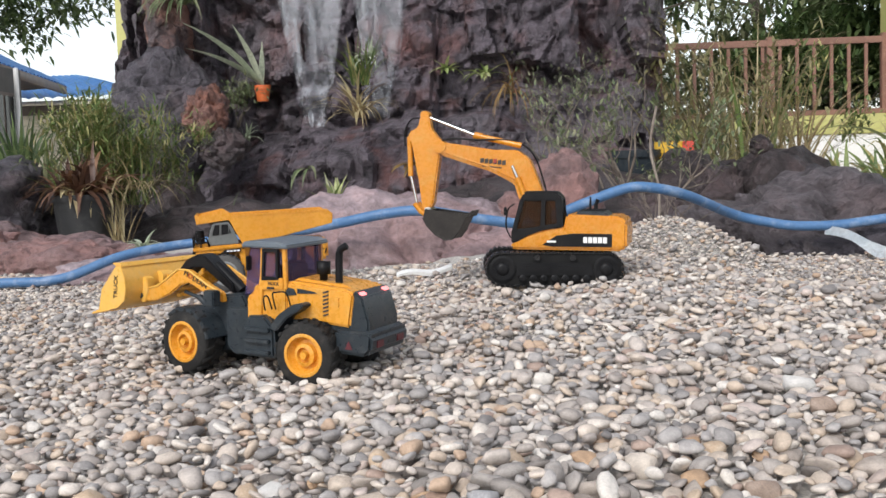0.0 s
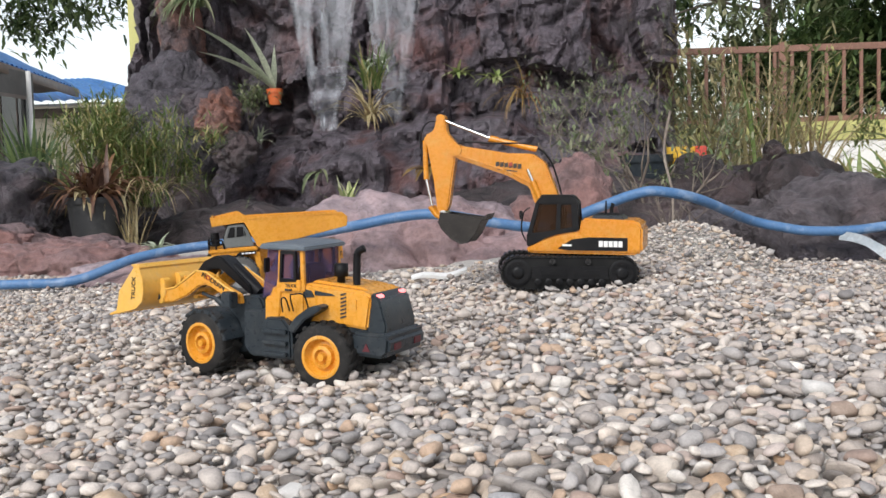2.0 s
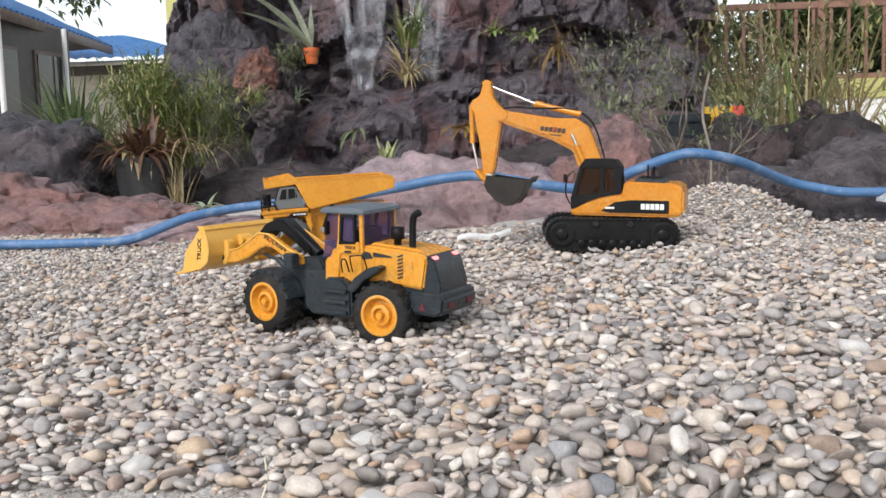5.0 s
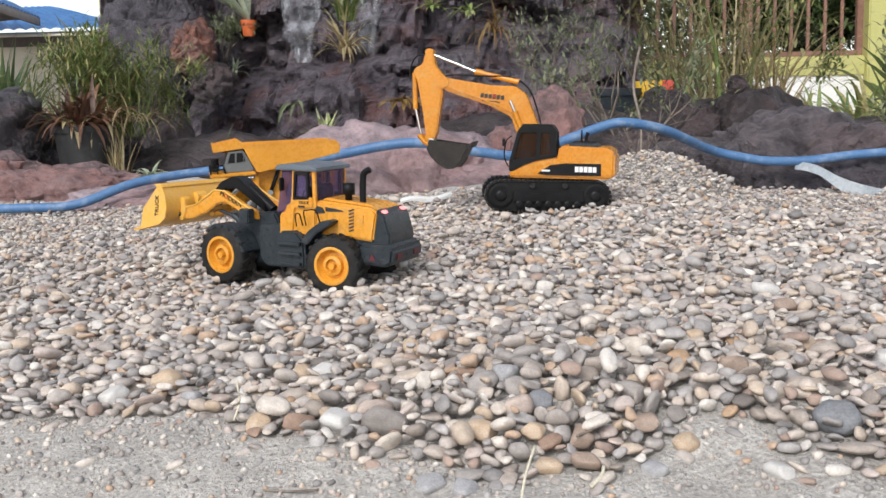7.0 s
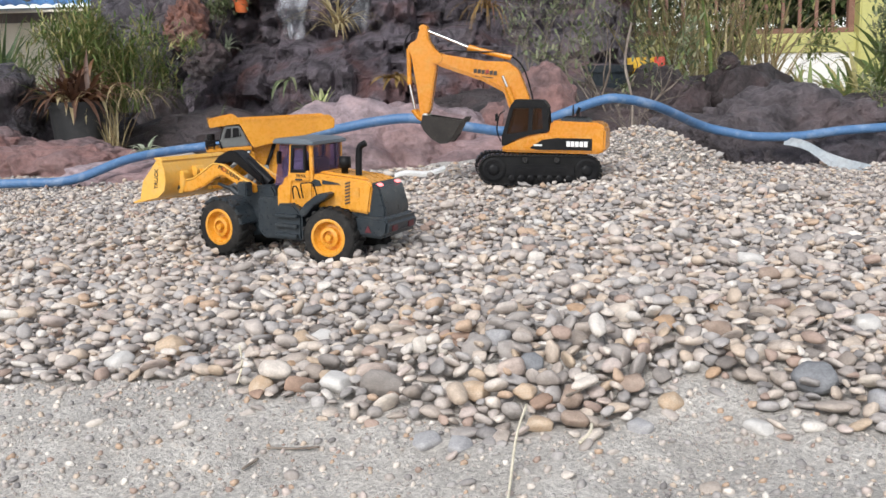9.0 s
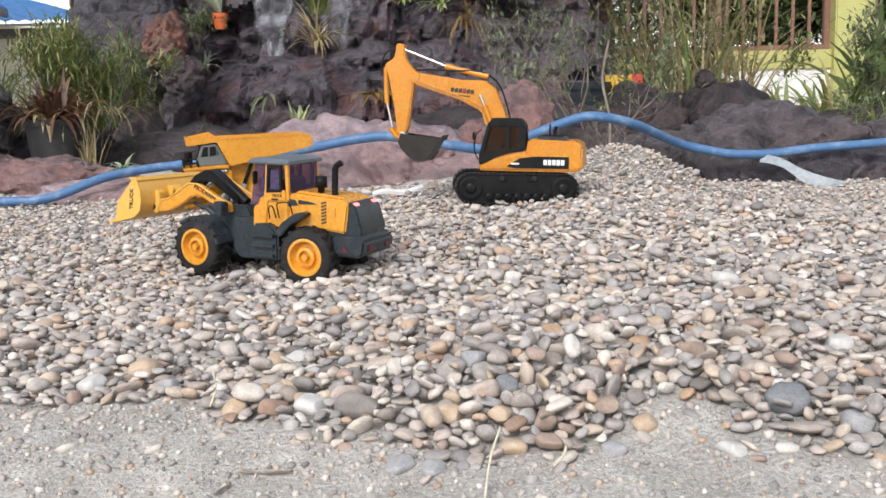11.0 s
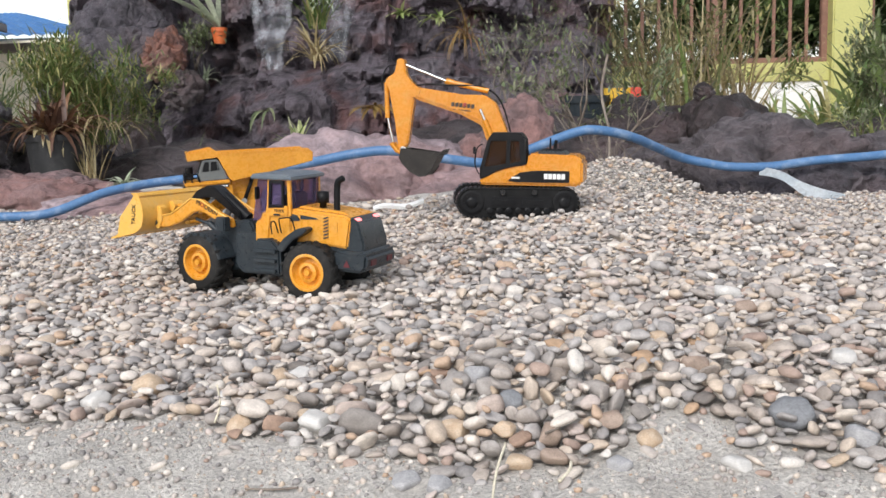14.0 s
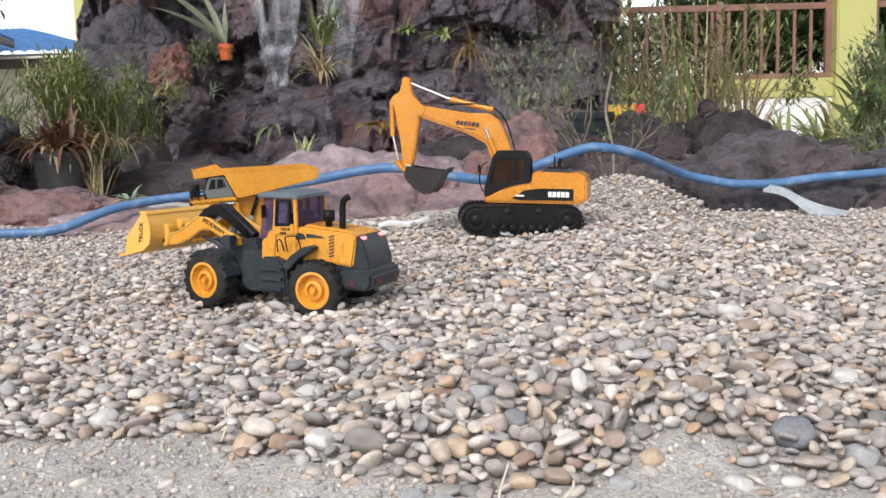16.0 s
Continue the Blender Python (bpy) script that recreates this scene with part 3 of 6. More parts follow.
# cab
cab = upper("cab", prism([(-0.060, 0.072), (-0.060, 0.092), (-0.030, 0.095), (0.029, 0.104), (0.030, 0.098), (-0.008, 0.091), (-0.030, 0.084), (-0.052, 0.073)], -0.057, -0.008, 0.0015), BLACK, None, "black cab with clear smoky windows")
upper("roof_frame", prism([(-0.046, 0.136), (-0.043, 0.143), (-0.036, 0.148), (0.018, 0.148), (0.026, 0.141), (0.027, 0.136)], -0.057, -0.008, 0.002), BLACK, cab)
for y0, y1 in ((-0.057, -0.051), (-0.014, -0.008)):
    upper("front_pillar", prism([(-0.060, 0.088), (-0.0445, 0.140), (-0.0375, 0.140), (-0.052, 0.088)], y0, y1, 0.0006), BLACK, cab)
    upper("door_pillar", prism([(-0.010, 0.094), (-0.008, 0.140), (-0.001, 0.140), (-0.002, 0.094)], y0, y1, 0.0006), BLACK, cab)
    upper("rear_pillar", prism([(0.019, 0.098), (0.015, 0.140), (0.026, 0.140), (0.030, 0.098)], y0, y1, 0.0006), BLACK, cab)
    ym = (y0 + y1) / 2
    upper("side_window", prism([(-0.054, 0.090), (-0.040, 0.139), (-0.007, 0.139), (-0.009, 0.092)], ym - 0.0005, ym + 0.0005), SMOKY_PANE, cab, "smoky side window")
    upper("door_window", prism([(-0.003, 0.096), (-0.002, 0.139), (0.016, 0.139), (0.020, 0.100)], ym - 0.0005, ym + 0.0005), SMOKY_PANE, cab)
upper("front_window", prism([(-0.0590, 0.090), (-0.0440, 0.140), (-0.0430, 0.140), (-0.0580, 0.090)], -0.052, -0.013), SMOKY_PANE, cab)
upper("driver_bench", prism([(-0.022, 0.092), (-0.022, 0.106), (-0.006, 0.106), (-0.001, 0.128), (0.005, 0.128), (0.004, 0.094)], -0.044, -0.022, 0.002), BLACK, cab)
upper("rear_panel", prism([(0.024, 0.100), (0.021, 0.138), (0.024, 0.138), (0.028, 0.100)], -0.052, -0.013, 0.0004), BLACK, cab)
upper("roof", prism([(-0.040, 0.146), (-0.037, 0.1505), (0.016, 0.1505), (0.022, 0.146)], -0.054, -0.011, 0.0015), BLACK, cab)
upper("handrail", tube(smooth_line([(-0.060, -0.06, 0.080), (-0.067, -0.061, 0.098), (-0.064, -0.061, 0.124), (-0.054, -0.06, 0.132)]), 0.0012, 6), BLACK, cab)
upper("mirror", box(-0.070, -0.066, -0.066, -0.058, 0.115, 0.128, 0.001), BLACK, cab)
upper("grab_rail", tube(smooth_line([(0.024, -0.052, 0.098), (0.030, -0.056, 0.12), (0.029, -0.056, 0.138), (0.022, -0.052, 0.144)]), 0.0012, 6), BLACK, cab)
# boom, stick and bucket
boom = upper("boom", prism([(-0.020, 0.088), (-0.058, 0.138), (-0.066, 0.163), (-0.104, 0.190), (-0.178, 0.222), (-0.190, 0.231), (-0.188, 0.242), (-0.176, 0.246), (-0.096, 0.224), (-0.062, 0.216), (-0.040, 0.200), (-0.012, 0.140), (-0.004, 0.092)], 0.001, 0.027, 0.0025), YELLOW)
upper("boom_edge", tube([(-0.055, 0.000, 0.146), (-0.064, 0.000, 0.170), (-0.104, 0.000, 0.197), (-0.180, 0.000, 0.230)], 0.0011, 6), YELLOW, boom)
bm = bmesh.new()
for k in range(6):
    box(-0.118 + 0.0068 * k, -0.1125 + 0.0068 * k, -0.0004, 0.0014, 0.2065 - 0.0022 * k, 0.2140 - 0.0022 * k, 0.0002, bm)
upper("lettering", bm, INK, boom, "dark illegible lettering")
upper("red_mark", box(-0.0975, -0.0925, -0.0008, 0.0012, 0.2020, 0.2085, 0.0002), RED_INK, boom)
upper("underline", box(-0.116, -0.084, -0.0004, 0.0014, 0.1955, 0.1972, 0.0002, turn=Matrix.Rotation(radians(17), 4, "Y")), INK, boom)
stick = upper("stick", prism([(-0.228, 0.244), (-0.234, 0.254), (-0.232, 0.264), (-0.218, 0.273), (-0.214, 0.292), (-0.208, 0.297), (-0.200, 0.294), (-0.197, 0.270), (-0.186, 0.254), (-0.177, 0.246), (-0.175, 0.237), (-0.182, 0.228), (-0.187, 0.190), (-0.193, 0.137), (-0.201, 0.125), (-0.211, 0.127), (-0.217, 0.180)], 0.003, 0.025, 0.0022), YELLOW)
upper("joint_ring", bm=rod((-0.183, -0.001, 0.238), (-0.183, 0.029, 0.238), 0.011, seg=20), material=YELLOW, parent=stick)
upper("tip_knob", rod((-0.207, 0.004, 0.295), (-0.207, 0.024, 0.295), 0.007, seg=16), YELLOW, stick)
upper("boom_cylinder", tube([(-0.056, 0.014, 0.222), (-0.128, 0.014, 0.256)], 0.0048, 14), YELLOW, boom)
upper("cylinder_rod", tube([(-0.126, 0.014, 0.255), (-0.205, 0.014, 0.292)], 0.0026, 12), CHROME, boom, "chrome piston rod")
upper("cylinder_collar", tube([(-0.118, 0.014, 0.2515), (-0.130, 0.014, 0.257)], 0.0060, 14), YELLOW, boom)
for yy in (-0.004, 0.032):
    upper("lift_cylinder", tube([(-0.030, yy, 0.108), (-0.060, yy, 0.172)], 0.0048, 12), YELLOW, boom)
    upper("lift_rod", tube([(-0.058, yy, 0.168), (-0.068, yy, 0.192)], 0.0024, 10), CHROME, boom)
upper("stick_cylinder", tube([(-0.234, 0.014, 0.256), (-0.232, 0.014, 0.186)], 0.0042, 12), YELLOW, stick)
upper("stick_rod", tube([(-0.232, 0.014, 0.188), (-0.222, 0.014, 0.137)], 0.0022, 10), CHROME, stick)
upper("hydraulic_line", tube(smooth_line([(-0.204, 0.010, 0.288), (-0.228, 0.010, 0.288), (-0.240, 0.010, 0.266), (-0.240, 0.010, 0.240)]), 0.0014, 6), BLACK, stick)
upper("hydraulic_line", tube(smooth_line([(-0.010, 0.014, 0.146), (-0.030, 0.014, 0.200), (-0.058, 0.014, 0.226), (-0.100, 0.010, 0.242), (-0.150, 0.010, 0.252), (-0.180, 0.010, 0.250)]), 0.0018, 6), BLACK, boom)
upper("link", tube([(-0.223, 0.002, 0.137), (-0.213, 0.002, 0.122), (-0.200, 0.002, 0.114)], 0.0042, 10), YELLOW, stick)
upper("link", tube([(-0.223, 0.026, 0.137), (-0.213, 0.026, 0.122), (-0.200, 0.026, 0.114)], 0.0042, 10), YELLOW, stick)
upper("pivot_pin", rod((-0.201, -0.003, 0.126), (-0.201, 0.031, 0.126), 0.005, seg=14), CHROME, stick)
outer = [(-0.202, 0.128), (-0.205, 0.112), (-0.199, 0.098), (-0.185, 0.082), (-0.170, 0.073), (-0.158, 0.075), (-0.147, 0.091), (-0.135, 0.118)]
inner = [(-0.140, 0.118), (-0.151, 0.094), (-0.160, 0.080), (-0.170, 0.078), (-0.182, 0.086), (-0.194, 0.100), (-0.199, 0.112), (-0.196, 0.126)]
bucket = upper("bucket", prism(outer + inner, -0.016, 0.044, 0.0008), BUCKET_GREY, None, "dusty dark grey digging bucket")
for yy in (-0.017, 0.0425):
    upper("bucket_cheek", prism(outer, yy, yy + 0.0025, 0.0004), BUCKET_GREY, bucket)
    upper("cheek_rib", tube([(x, yy if yy < 0 else yy + 0.0025, z) for x, z in outer[1:7]], 0.0013, 6), BUCKET_GREY, bucket)
for k in range(5):
    upper("tooth", prism([(-0.139, 0.113), (-0.134, 0.120), (-0.127, 0.126), (-0.132, 0.114)], -0.015 + 0.0135 * k, -0.010 + 0.0135 * k, 0.0003), BUCKET_GREY, bucket)


# ---- toy dump truck ----
def wheel(parent, x, y, z, r, width, tyre_mat, rim_mat, sgn, lugs=0, name="wheel", deep=0.6):
    """A wheel whose outer face looks to sgn along y: a tyre with a tread, a dished rim and a hub."""
    w = width * sgn
    prof = [(r * 0.60, -w * 0.5), (r * 0.60, 0), (r * 0.90, 0), (r * 0.985, -w * 0.08), (r, -w * 0.2), (r, -w * 0.8), (r * 0.985, -w * 0.92), (r * 0.9, -w), (r * 0.5, -w)]
    tyre = part("tyre", turned(prof, 36, (x, y, z)), tyre_mat, parent, smooth=50)
    if lugs:
        lug_me = None
        for k in range(lugs):
            for half in (0, 1):
                a = 360.0 * (k + 0.5 * half) / lugs
                if lug_me is None:
                    bm = box(-r * 0.075, r * 0.075, -width * 0.25, width * 0.25, r * 0.95, r * 1.055, r * 0.02)
                    bmesh.ops.rotate(bm, verts=bm.verts, matrix=Matrix.Rotation(radians(24), 3, "Z"))
                    lug = part("tread_lug", bm, tyre_mat, tyre)
                    lug_me = lug.data
                else:
                    lug = new("tread_lug", lug_me)
                    lug.parent = tyre
                off = -w * (0.27 if half == 0 else 0.73)
                lug.matrix_basis = Matrix.Translation((x, y + off, z)) @ Matrix.Rotation(radians(a), 4, "Y") @ Matrix.Diagonal((1, 1 if half == 0 else -1, 1, 1))
    s = r * 0.62
    d = -w * 0.34 * deep
    rim = part("rim", turned([(s * 1.0, -w * 0.45), (s * 1.06, w * 0.01), (s * 1.0, w * 0.03), (s * 0.9, w * 0.02), (s * 0.84, d), (s * 0.72, d * 1.4), (s * 0.58, d * 1.3), (s * 0.54, d * 0.4), (s * 0.38, d * 0.2), (s * 0.34, d), (s * 0.2, d * 0.9), (s * 0.17, w * 0.02), (0.0002, w * 0.02)], 36, (x, y, z)), rim_mat, tyre, smooth=40)
    return tyre


def dump_truck(m):
    t = thing("toy_dump_truck", m, "yellow toy mining dump truck with grey wheels and grey cab", "toy truck")
    W = 0.062
    for x in (-0.068, 0.068):
        for s in (-1, 1):
            wheel(t, x, s * 0.070, 0.0365, 0.0365, 0.028, GREY_RUBBER, GREY, s, 20, deep=0.5)
    body = part("chassis", prism([(-0.112, 0.030), (-0.112, 0.078), (-0.030, 0.080), (-0.024, 0.092), (0.04, 0.100), (0.100, 0.092), (0.132, 0.086), (0.140, 0.070), (0.132, 0.046), (0.104, 0.040), (0.060, 0.020), (-0.030, 0.016), (-0.050, 0.022)], -0.040, 0.040, 0.003), TRUCK_YELLOW, t)
    part("rear_axle_box", box(0.104, 0.139, -0.055, 0.055, 0.046, 0.090, 0.006), TRUCK_YELLOW, body)
    for k in range(4):
        part("hazard_stripe", prism([(0.1075 + 0.0075 * k, 0.058), (0.1115 + 0.0075 * k, 0.068), (0.1145 + 0.0075 * k, 0.068), (0.1105 + 0.0075 * k, 0.058)], -0.0562, -0.0548), BLACK, body)
    for s in (-1, 1):
        y0, y1 = (-0.062, -0.040) if s < 0 else (0.040, 0.062)
        part("fender", prism([(-0.126, 0.030), (-0.120, 0.090), (-0.034, 0.091), (-0.022, 0.052), (-0.030, 0.050), (-0.040, 0.076), (-0.100, 0.077), (-0.108, 0.066), (-0.110, 0.030)], y0, y1, 0.0015), TRUCK_YELLOW, body)
        part("hoist_cylinder", tube([(-0.002, s * 0.046, 0.044), (0.020, s * 0.046, 0.094)], 0.0042, 10), BLACK, body)
        part("hoist_rod", tube([(0.014, s * 0.046, 0.080), (0.022, s * 0.046, 0.100)], 0.003, 10), CHROME, body)
        part("hoist_pin", rod((-0.003, s * 0.042, 0.043), (-0.003, s * 0.052, 0.043), 0.0055, seg=14), GREY, body)
        part("ladder", box(-0.036, -0.026, s * 0.0615 - 0.001, s * 0.0615 + 0.001, 0.034, 0.080, 0.0006), TRUCK_YELLOW, body)
    part("bumper", box(-0.132, -0.112, -0.060, 0.060, 0.022, 0.038, 0.003), TRUCK_YELLOW, body)
    deck = part("deck", box(-0.126, -0.030, -0.066, 0.066, 0.084, 0.0925, 0.002), TRUCK_YELLOW, body)
    part("name_plate", prism([(-0.074, 0.0765), (-0.066, 0.083), (-0.034, 0.084), (-0.034, 0.0775)], -0.0678, -0.0655, 0.0004), BLACK, deck)
    for k in range(4):
        part("lettering_bar", box(-0.062 + 0.0068 * k, -0.0568 + 0.0068 * k, -0.0688, -0.0672, 0.0785, 0.0815, 0.0002), WHITE_INK, deck)
    part("grille", box(-0.1285, -0.122, -0.030, 0.030, 0.040, 0.082, 0.001), BLACK, body)
    for k in range(5):
        part("grille_bar", box(-0.1298, -0.128, -0.029, 0.029, 0.044 + 0.0075 * k, 0.047 + 0.0075 * k, 0.0004), GREY, body)
    for s in (-1, 1):
        part("headlight", rod((-0.1315, s * 0.044, 0.060), (-0.120, s * 0.044, 0.060), 0.007, seg=16), GREY, body)
    cab = part("cab", prism([(-0.098, 0.092), (-0.094, 0.112), (-0.084, 0.138), (-0.050, 0.138), (-0.038, 0.100), (-0.036, 0.092)], -0.063, 0.006, 0.002), CAB_GREY, t, "grey cab with dark windows")
    part("window", prism([(-0.087, 0.113), (-0.080, 0.133), (-0.071, 0.133), (-0.073, 0.113)], -0.0645, -0.0622, 0.0004), BLACK, cab)
    part("window", prism([(-0.069, 0.113), (-0.067, 0.133), (-0.055, 0.133), (-0.050, 0.115)], -0.0645, -0.0622, 0.0004), BLACK, cab)
    part("windscreen", prism([(-0.0965, 0.110), (-0.0862, 0.134), (-0.0845, 0.134), (-0.0945, 0.110)], -0.057, 0.000, 0.0004), BLACK, cab)
    for k in range(3):
        part("window_bar", rod((-0.090 + 0.018 * k, -0.0655, 0.113), (-0.082 + 0.014 * k, -0.0655, 0.134), 0.0007, seg=6), CAB_GREY, cab)
    rail = part("railing", tube([(-0.124, -0.066, 0.109), (-0.124, 0.064, 0.109)], 0.0019, 6), BLACK, t, "thin black deck railing")
    part("rail", tube([(-0.124, -0.066, 0.101), (-0.124, 0.064, 0.101)], 0.0016, 6), BLACK, rail)
    part("rail", tube([(-0.124, -0.066, 0.109), (-0.098, -0.066, 0.109), (-0.094, -0.066, 0.092)], 0.0019, 6), BLACK, rail)
    part("rail", tube([(-0.124, -0.066, 0.101), (-0.096, -0.066, 0.101)], 0.0016, 6), BLACK, rail)
    for k in range(6):
        part("rail_post", rod((-0.124, -0.066 + 0.026 * k, 0.092), (-0.124, -0.066 + 0.026 * k, 0.109), 0.0018, seg=6), BLACK, rail)
    part("rail_post", rod((-0.110, -0.066, 0.092), (-0.110, -0.066, 0.109), 0.0018, seg=6), BLACK, rail)
    part("mirror", box(-0.119, -0.115, -0.072, -0.062, 0.110, 0.122, 0.001), BLACK, rail)
    part("air_filter", rod((-0.112, 0.034, 0.092), (-0.112, 0.034, 0.120), 0.009, seg=16), BLACK, t)
    tub_side = [(-0.112, 0.137), (-0.114, 0.153), (-0.062, 0.161), (-0.044, 0.148), (0.140, 0.144), (0.152, 0.134), (0.150, 0.118), (0.060, 0.102), (-0.024, 0.088), (-0.030, 0.092), (-0.052, 0.141)]
    tub = part("tub", prism([(-0.112, 0.137), (-0.114, 0.142), (-0.058, 0.146), (-0.040, 0.118), (-0.018, 0.097), (0.060, 0.110), (0.146, 0.126), (0.150, 0.118), (0.060, 0.102), (-0.024, 0.088), (-0.030, 0.092), (-0.052, 0.141)], -0.064, 0.064, 0.001), TRUCK_YELLOW, t, "yellow tipping tub with a canopy over the cab")
    for s in (-1, 1):
        y0, y1 = (-0.0665, -0.0605) if s < 0 else (0.0605, 0.0665)
        part("tub_wall", prism(tub_side, y0, y1, 0.0012), TRUCK_YELLOW, tub)
        part("tub_rim", prism([(-0.046, 0.146), (-0.046, 0.151), (0.141, 0.147), (0.153, 0.136), (0.149, 0.133), (0.139, 0.1425)], y0 - 0.0015, y1 + 0.0015, 0.001), TRUCK_YELLOW, tub)
        for k in range(1, 4):
            part("tub_rib", prism([(-0.038 + 0.047 * k, 0.102 + 0.006 * k), (-0.038 + 0.047 * k, 0.140), (-0.034 + 0.047 * k, 0.140), (-0.034 + 0.047 * k, 0.102 + 0.006 * k)], min(s * 0.066, s * 0.0675), max(s * 0.066, s * 0.0675)), TRUCK_YELLOW, tub)
    part("canopy_lip", prism([(-0.115, 0.136), (-0.117, 0.155), (-0.111, 0.156), (-0.110, 0.138)], -0.0665, 0.0665, 0.001), TRUCK_YELLOW, tub)
    return t


dump_truck(pose(-0.570, 0.27, -0.023, 0, -2.5, 15))


# ---- toy wheel loader ----
LOADER = pose(-0.391, -0.484, -0.059, 0, 2.2, -22) @ Matrix.Scale(1.03, 4)
loader = thing("toy_wheel_loader", LOADER, "yellow and slate grey toy wheel loader on pebbles, bucket lifted", "toy loader")


def swung(bm):
    """Turns a piece of the front half about the articulation joint."""
    bmesh.ops.rotate(bm, verts=bm.verts, cent=(-0.012, 0, 0), matrix=Matrix.Rotation(radians(-9), 3, "Z"))
    return bm


TILTED = ("bucket", "bucket_cheek", "tooth", "top_lip", "bucket_lettering")


def reach(name, bm, material, parent=None, label=""):
    """A piece of the lifting gear, which reaches well past the front wheels."""
    for v in bm.verts:
        if v.co.x < -0.05:
            v.co.x = -0.05 + (v.co.x + 0.05) * 1.06
    if name in TILTED:
        bmesh.ops.rotate(bm, verts=bm.verts, cent=(-0.187, 0, 0.072), matrix=Matrix.Rotation(radians(-9), 3, "Y"))
        bmesh.ops.translate(bm, verts=bm.verts, vec=(0, 0, 0.004))
    bmesh.ops.rotate(bm, verts=bm.verts, cent=(-0.05, 0, 0.095), matrix=Matrix.Rotation(radians(7), 3, "Y"))
    return fore(name, bm, material, parent, label)


def fore(name, bm, material, parent=None, label=""):
    return part(name, swung(bm), material, parent or loader, label)


R = 0.0405
for s in (-1, 1):
    wheel(loader, 0.090, s * 0.062, R, R, 0.034, RUBBER, LOADER_YELLOW, s, 18)
for s in (-1, 1):
    w = wheel(loader, -0.090, s * 0.062, R, R, 0.034, RUBBER, LOADER_YELLOW, s, 18)
    turn_front = Matrix.Translation((-0.012, 0, 0)) @ Matrix.Rotation(radians(-9), 4, "Z") @ Matrix.Translation((0.012, 0, 0))
    for o in (w,):
        o.matrix_basis = turn_front @ o.matrix_basis
bm = rod((0.090, -0.045, R), (0.090, 0.045, R), 0.011, seg=16)
part("rear_axle", bm, SLATE, loader)
fore("front_axle", rod((-0.090, -0.045, R), (-0.090, 0.045, R), 0.011, seg=16), SLATE)
# rear half
chassis = part("chassis", prism([(-0.040, 0.040), (-0.040, 0.086), (0.030, 0.092), (0.146, 0.080), (0.146, 0.052), (0.050, 0.050), (0.046, 0.030), (-0.030, 0.028)], -0.036, 0.036, 0.002), SLATE, loader)
part("side_tank", prism([(0.000, 0.032), (-0.002, 0.066), (0.004, 0.082), (0.030, 0.084), (0.044, 0.070), (0.046, 0.032)], -0.056, 0.056, 0.003), SLATE, chassis)
for s in (-1, 1):
    for k in range(3):
        part("step", box(0.004, 0.040, min(s * 0.055, s * 0.062), max(s * 0.055, s * 0.062), 0.036 + 0.014 * k, 0.041 + 0.014 * k, 0.001), SLATE, chassis)
    part("mudguard", prism([(0.040, 0.070), (0.052, 0.086), (0.072, 0.1), (0.084, 0.103), (0.090, 0.1), (0.084, 0.094), (0.066, 0.084), (0.050, 0.066)], min(s * 0.036, s * 0.060), max(s * 0.036, s * 0.060), 0.0015), SLATE, chassis)
    part("grab_rail", tube(smooth_line([(0.044, s * 0.050, 0.092), (0.045, s * 0.058, 0.111), (0.050, s * 0.058, 0.114), (0.064, s * 0.058, 0.114), (0.066, s * 0.050, 0.096)]), 0.0010, 6), BLACK, chassis)
    part("grab_rail", tube(smooth_line([(0.030, s * 0.052, 0.090), (0.032, s * 0.058, 0.106), (0.038, s * 0.058, 0.108), (0.040, s * 0.052, 0.092)]), 0.0010, 6), BLACK, chassis)
hood = part("hood", prism([(0.032, 0.078), (0.032, 0.122), (0.044, 0.1265), (0.126, 0.120), (0.134, 0.114), (0.128, 0.074), (0.060, 0.080)], -0.041, 0.041, 0.003), LOADER_YELLOW, loader)
part("hood_ridge", prism([(0.044, 0.1255), (0.050, 0.1295), (0.118, 0.1235), (0.124, 0.1195)], -0.030, 0.030, 0.0012), LOADER_YELLOW, hood)
for s in (-1, 1):
    yy = (min(s * 0.0405, s * 0.0422), max(s * 0.0405, s * 0.0422))
    for k in range(7):
        part("louvre", prism([(0.092, 0.086 + 0.0046 * k), (0.0995, 0.0885 + 0.0046 * k), (0.0995, 0.0905 + 0.0046 * k), (0.092, 0.088 + 0.0046 * k)], *yy), SLATE, hood)
    part("vent", prism([(0.040, 0.108), (0.040, 0.119), (0.051, 0.117), (0.055, 0.110)], *yy), SLATE, hood)
    part("vent", prism([(0.056, 0.112), (0.056, 0.118), (0.080, 0.115), (0.084, 0.113)], *yy), SLATE, hood)
    part("panel_edge", box(0.108, 0.114, *yy, 0.098, 0.110, 0.0005), LOADER_YELLOW, hood)
rear = part("rear_grille", prism([(0.124, 0.070), (0.130, 0.119), (0.142, 0.112), (0.152, 0.080), (0.150, 0.066), (0.124, 0.066)], -0.038, 0.038, 0.003), SLATE, loader, "slate grey rear grille")
weight = part("counterweight", prism([(0.112, 0.044), (0.112, 0.072), (0.158, 0.072), (0.164, 0.066), (0.162, 0.048), (0.154, 0.042)], -0.048, 0.048, 0.004), SLATE, loader)
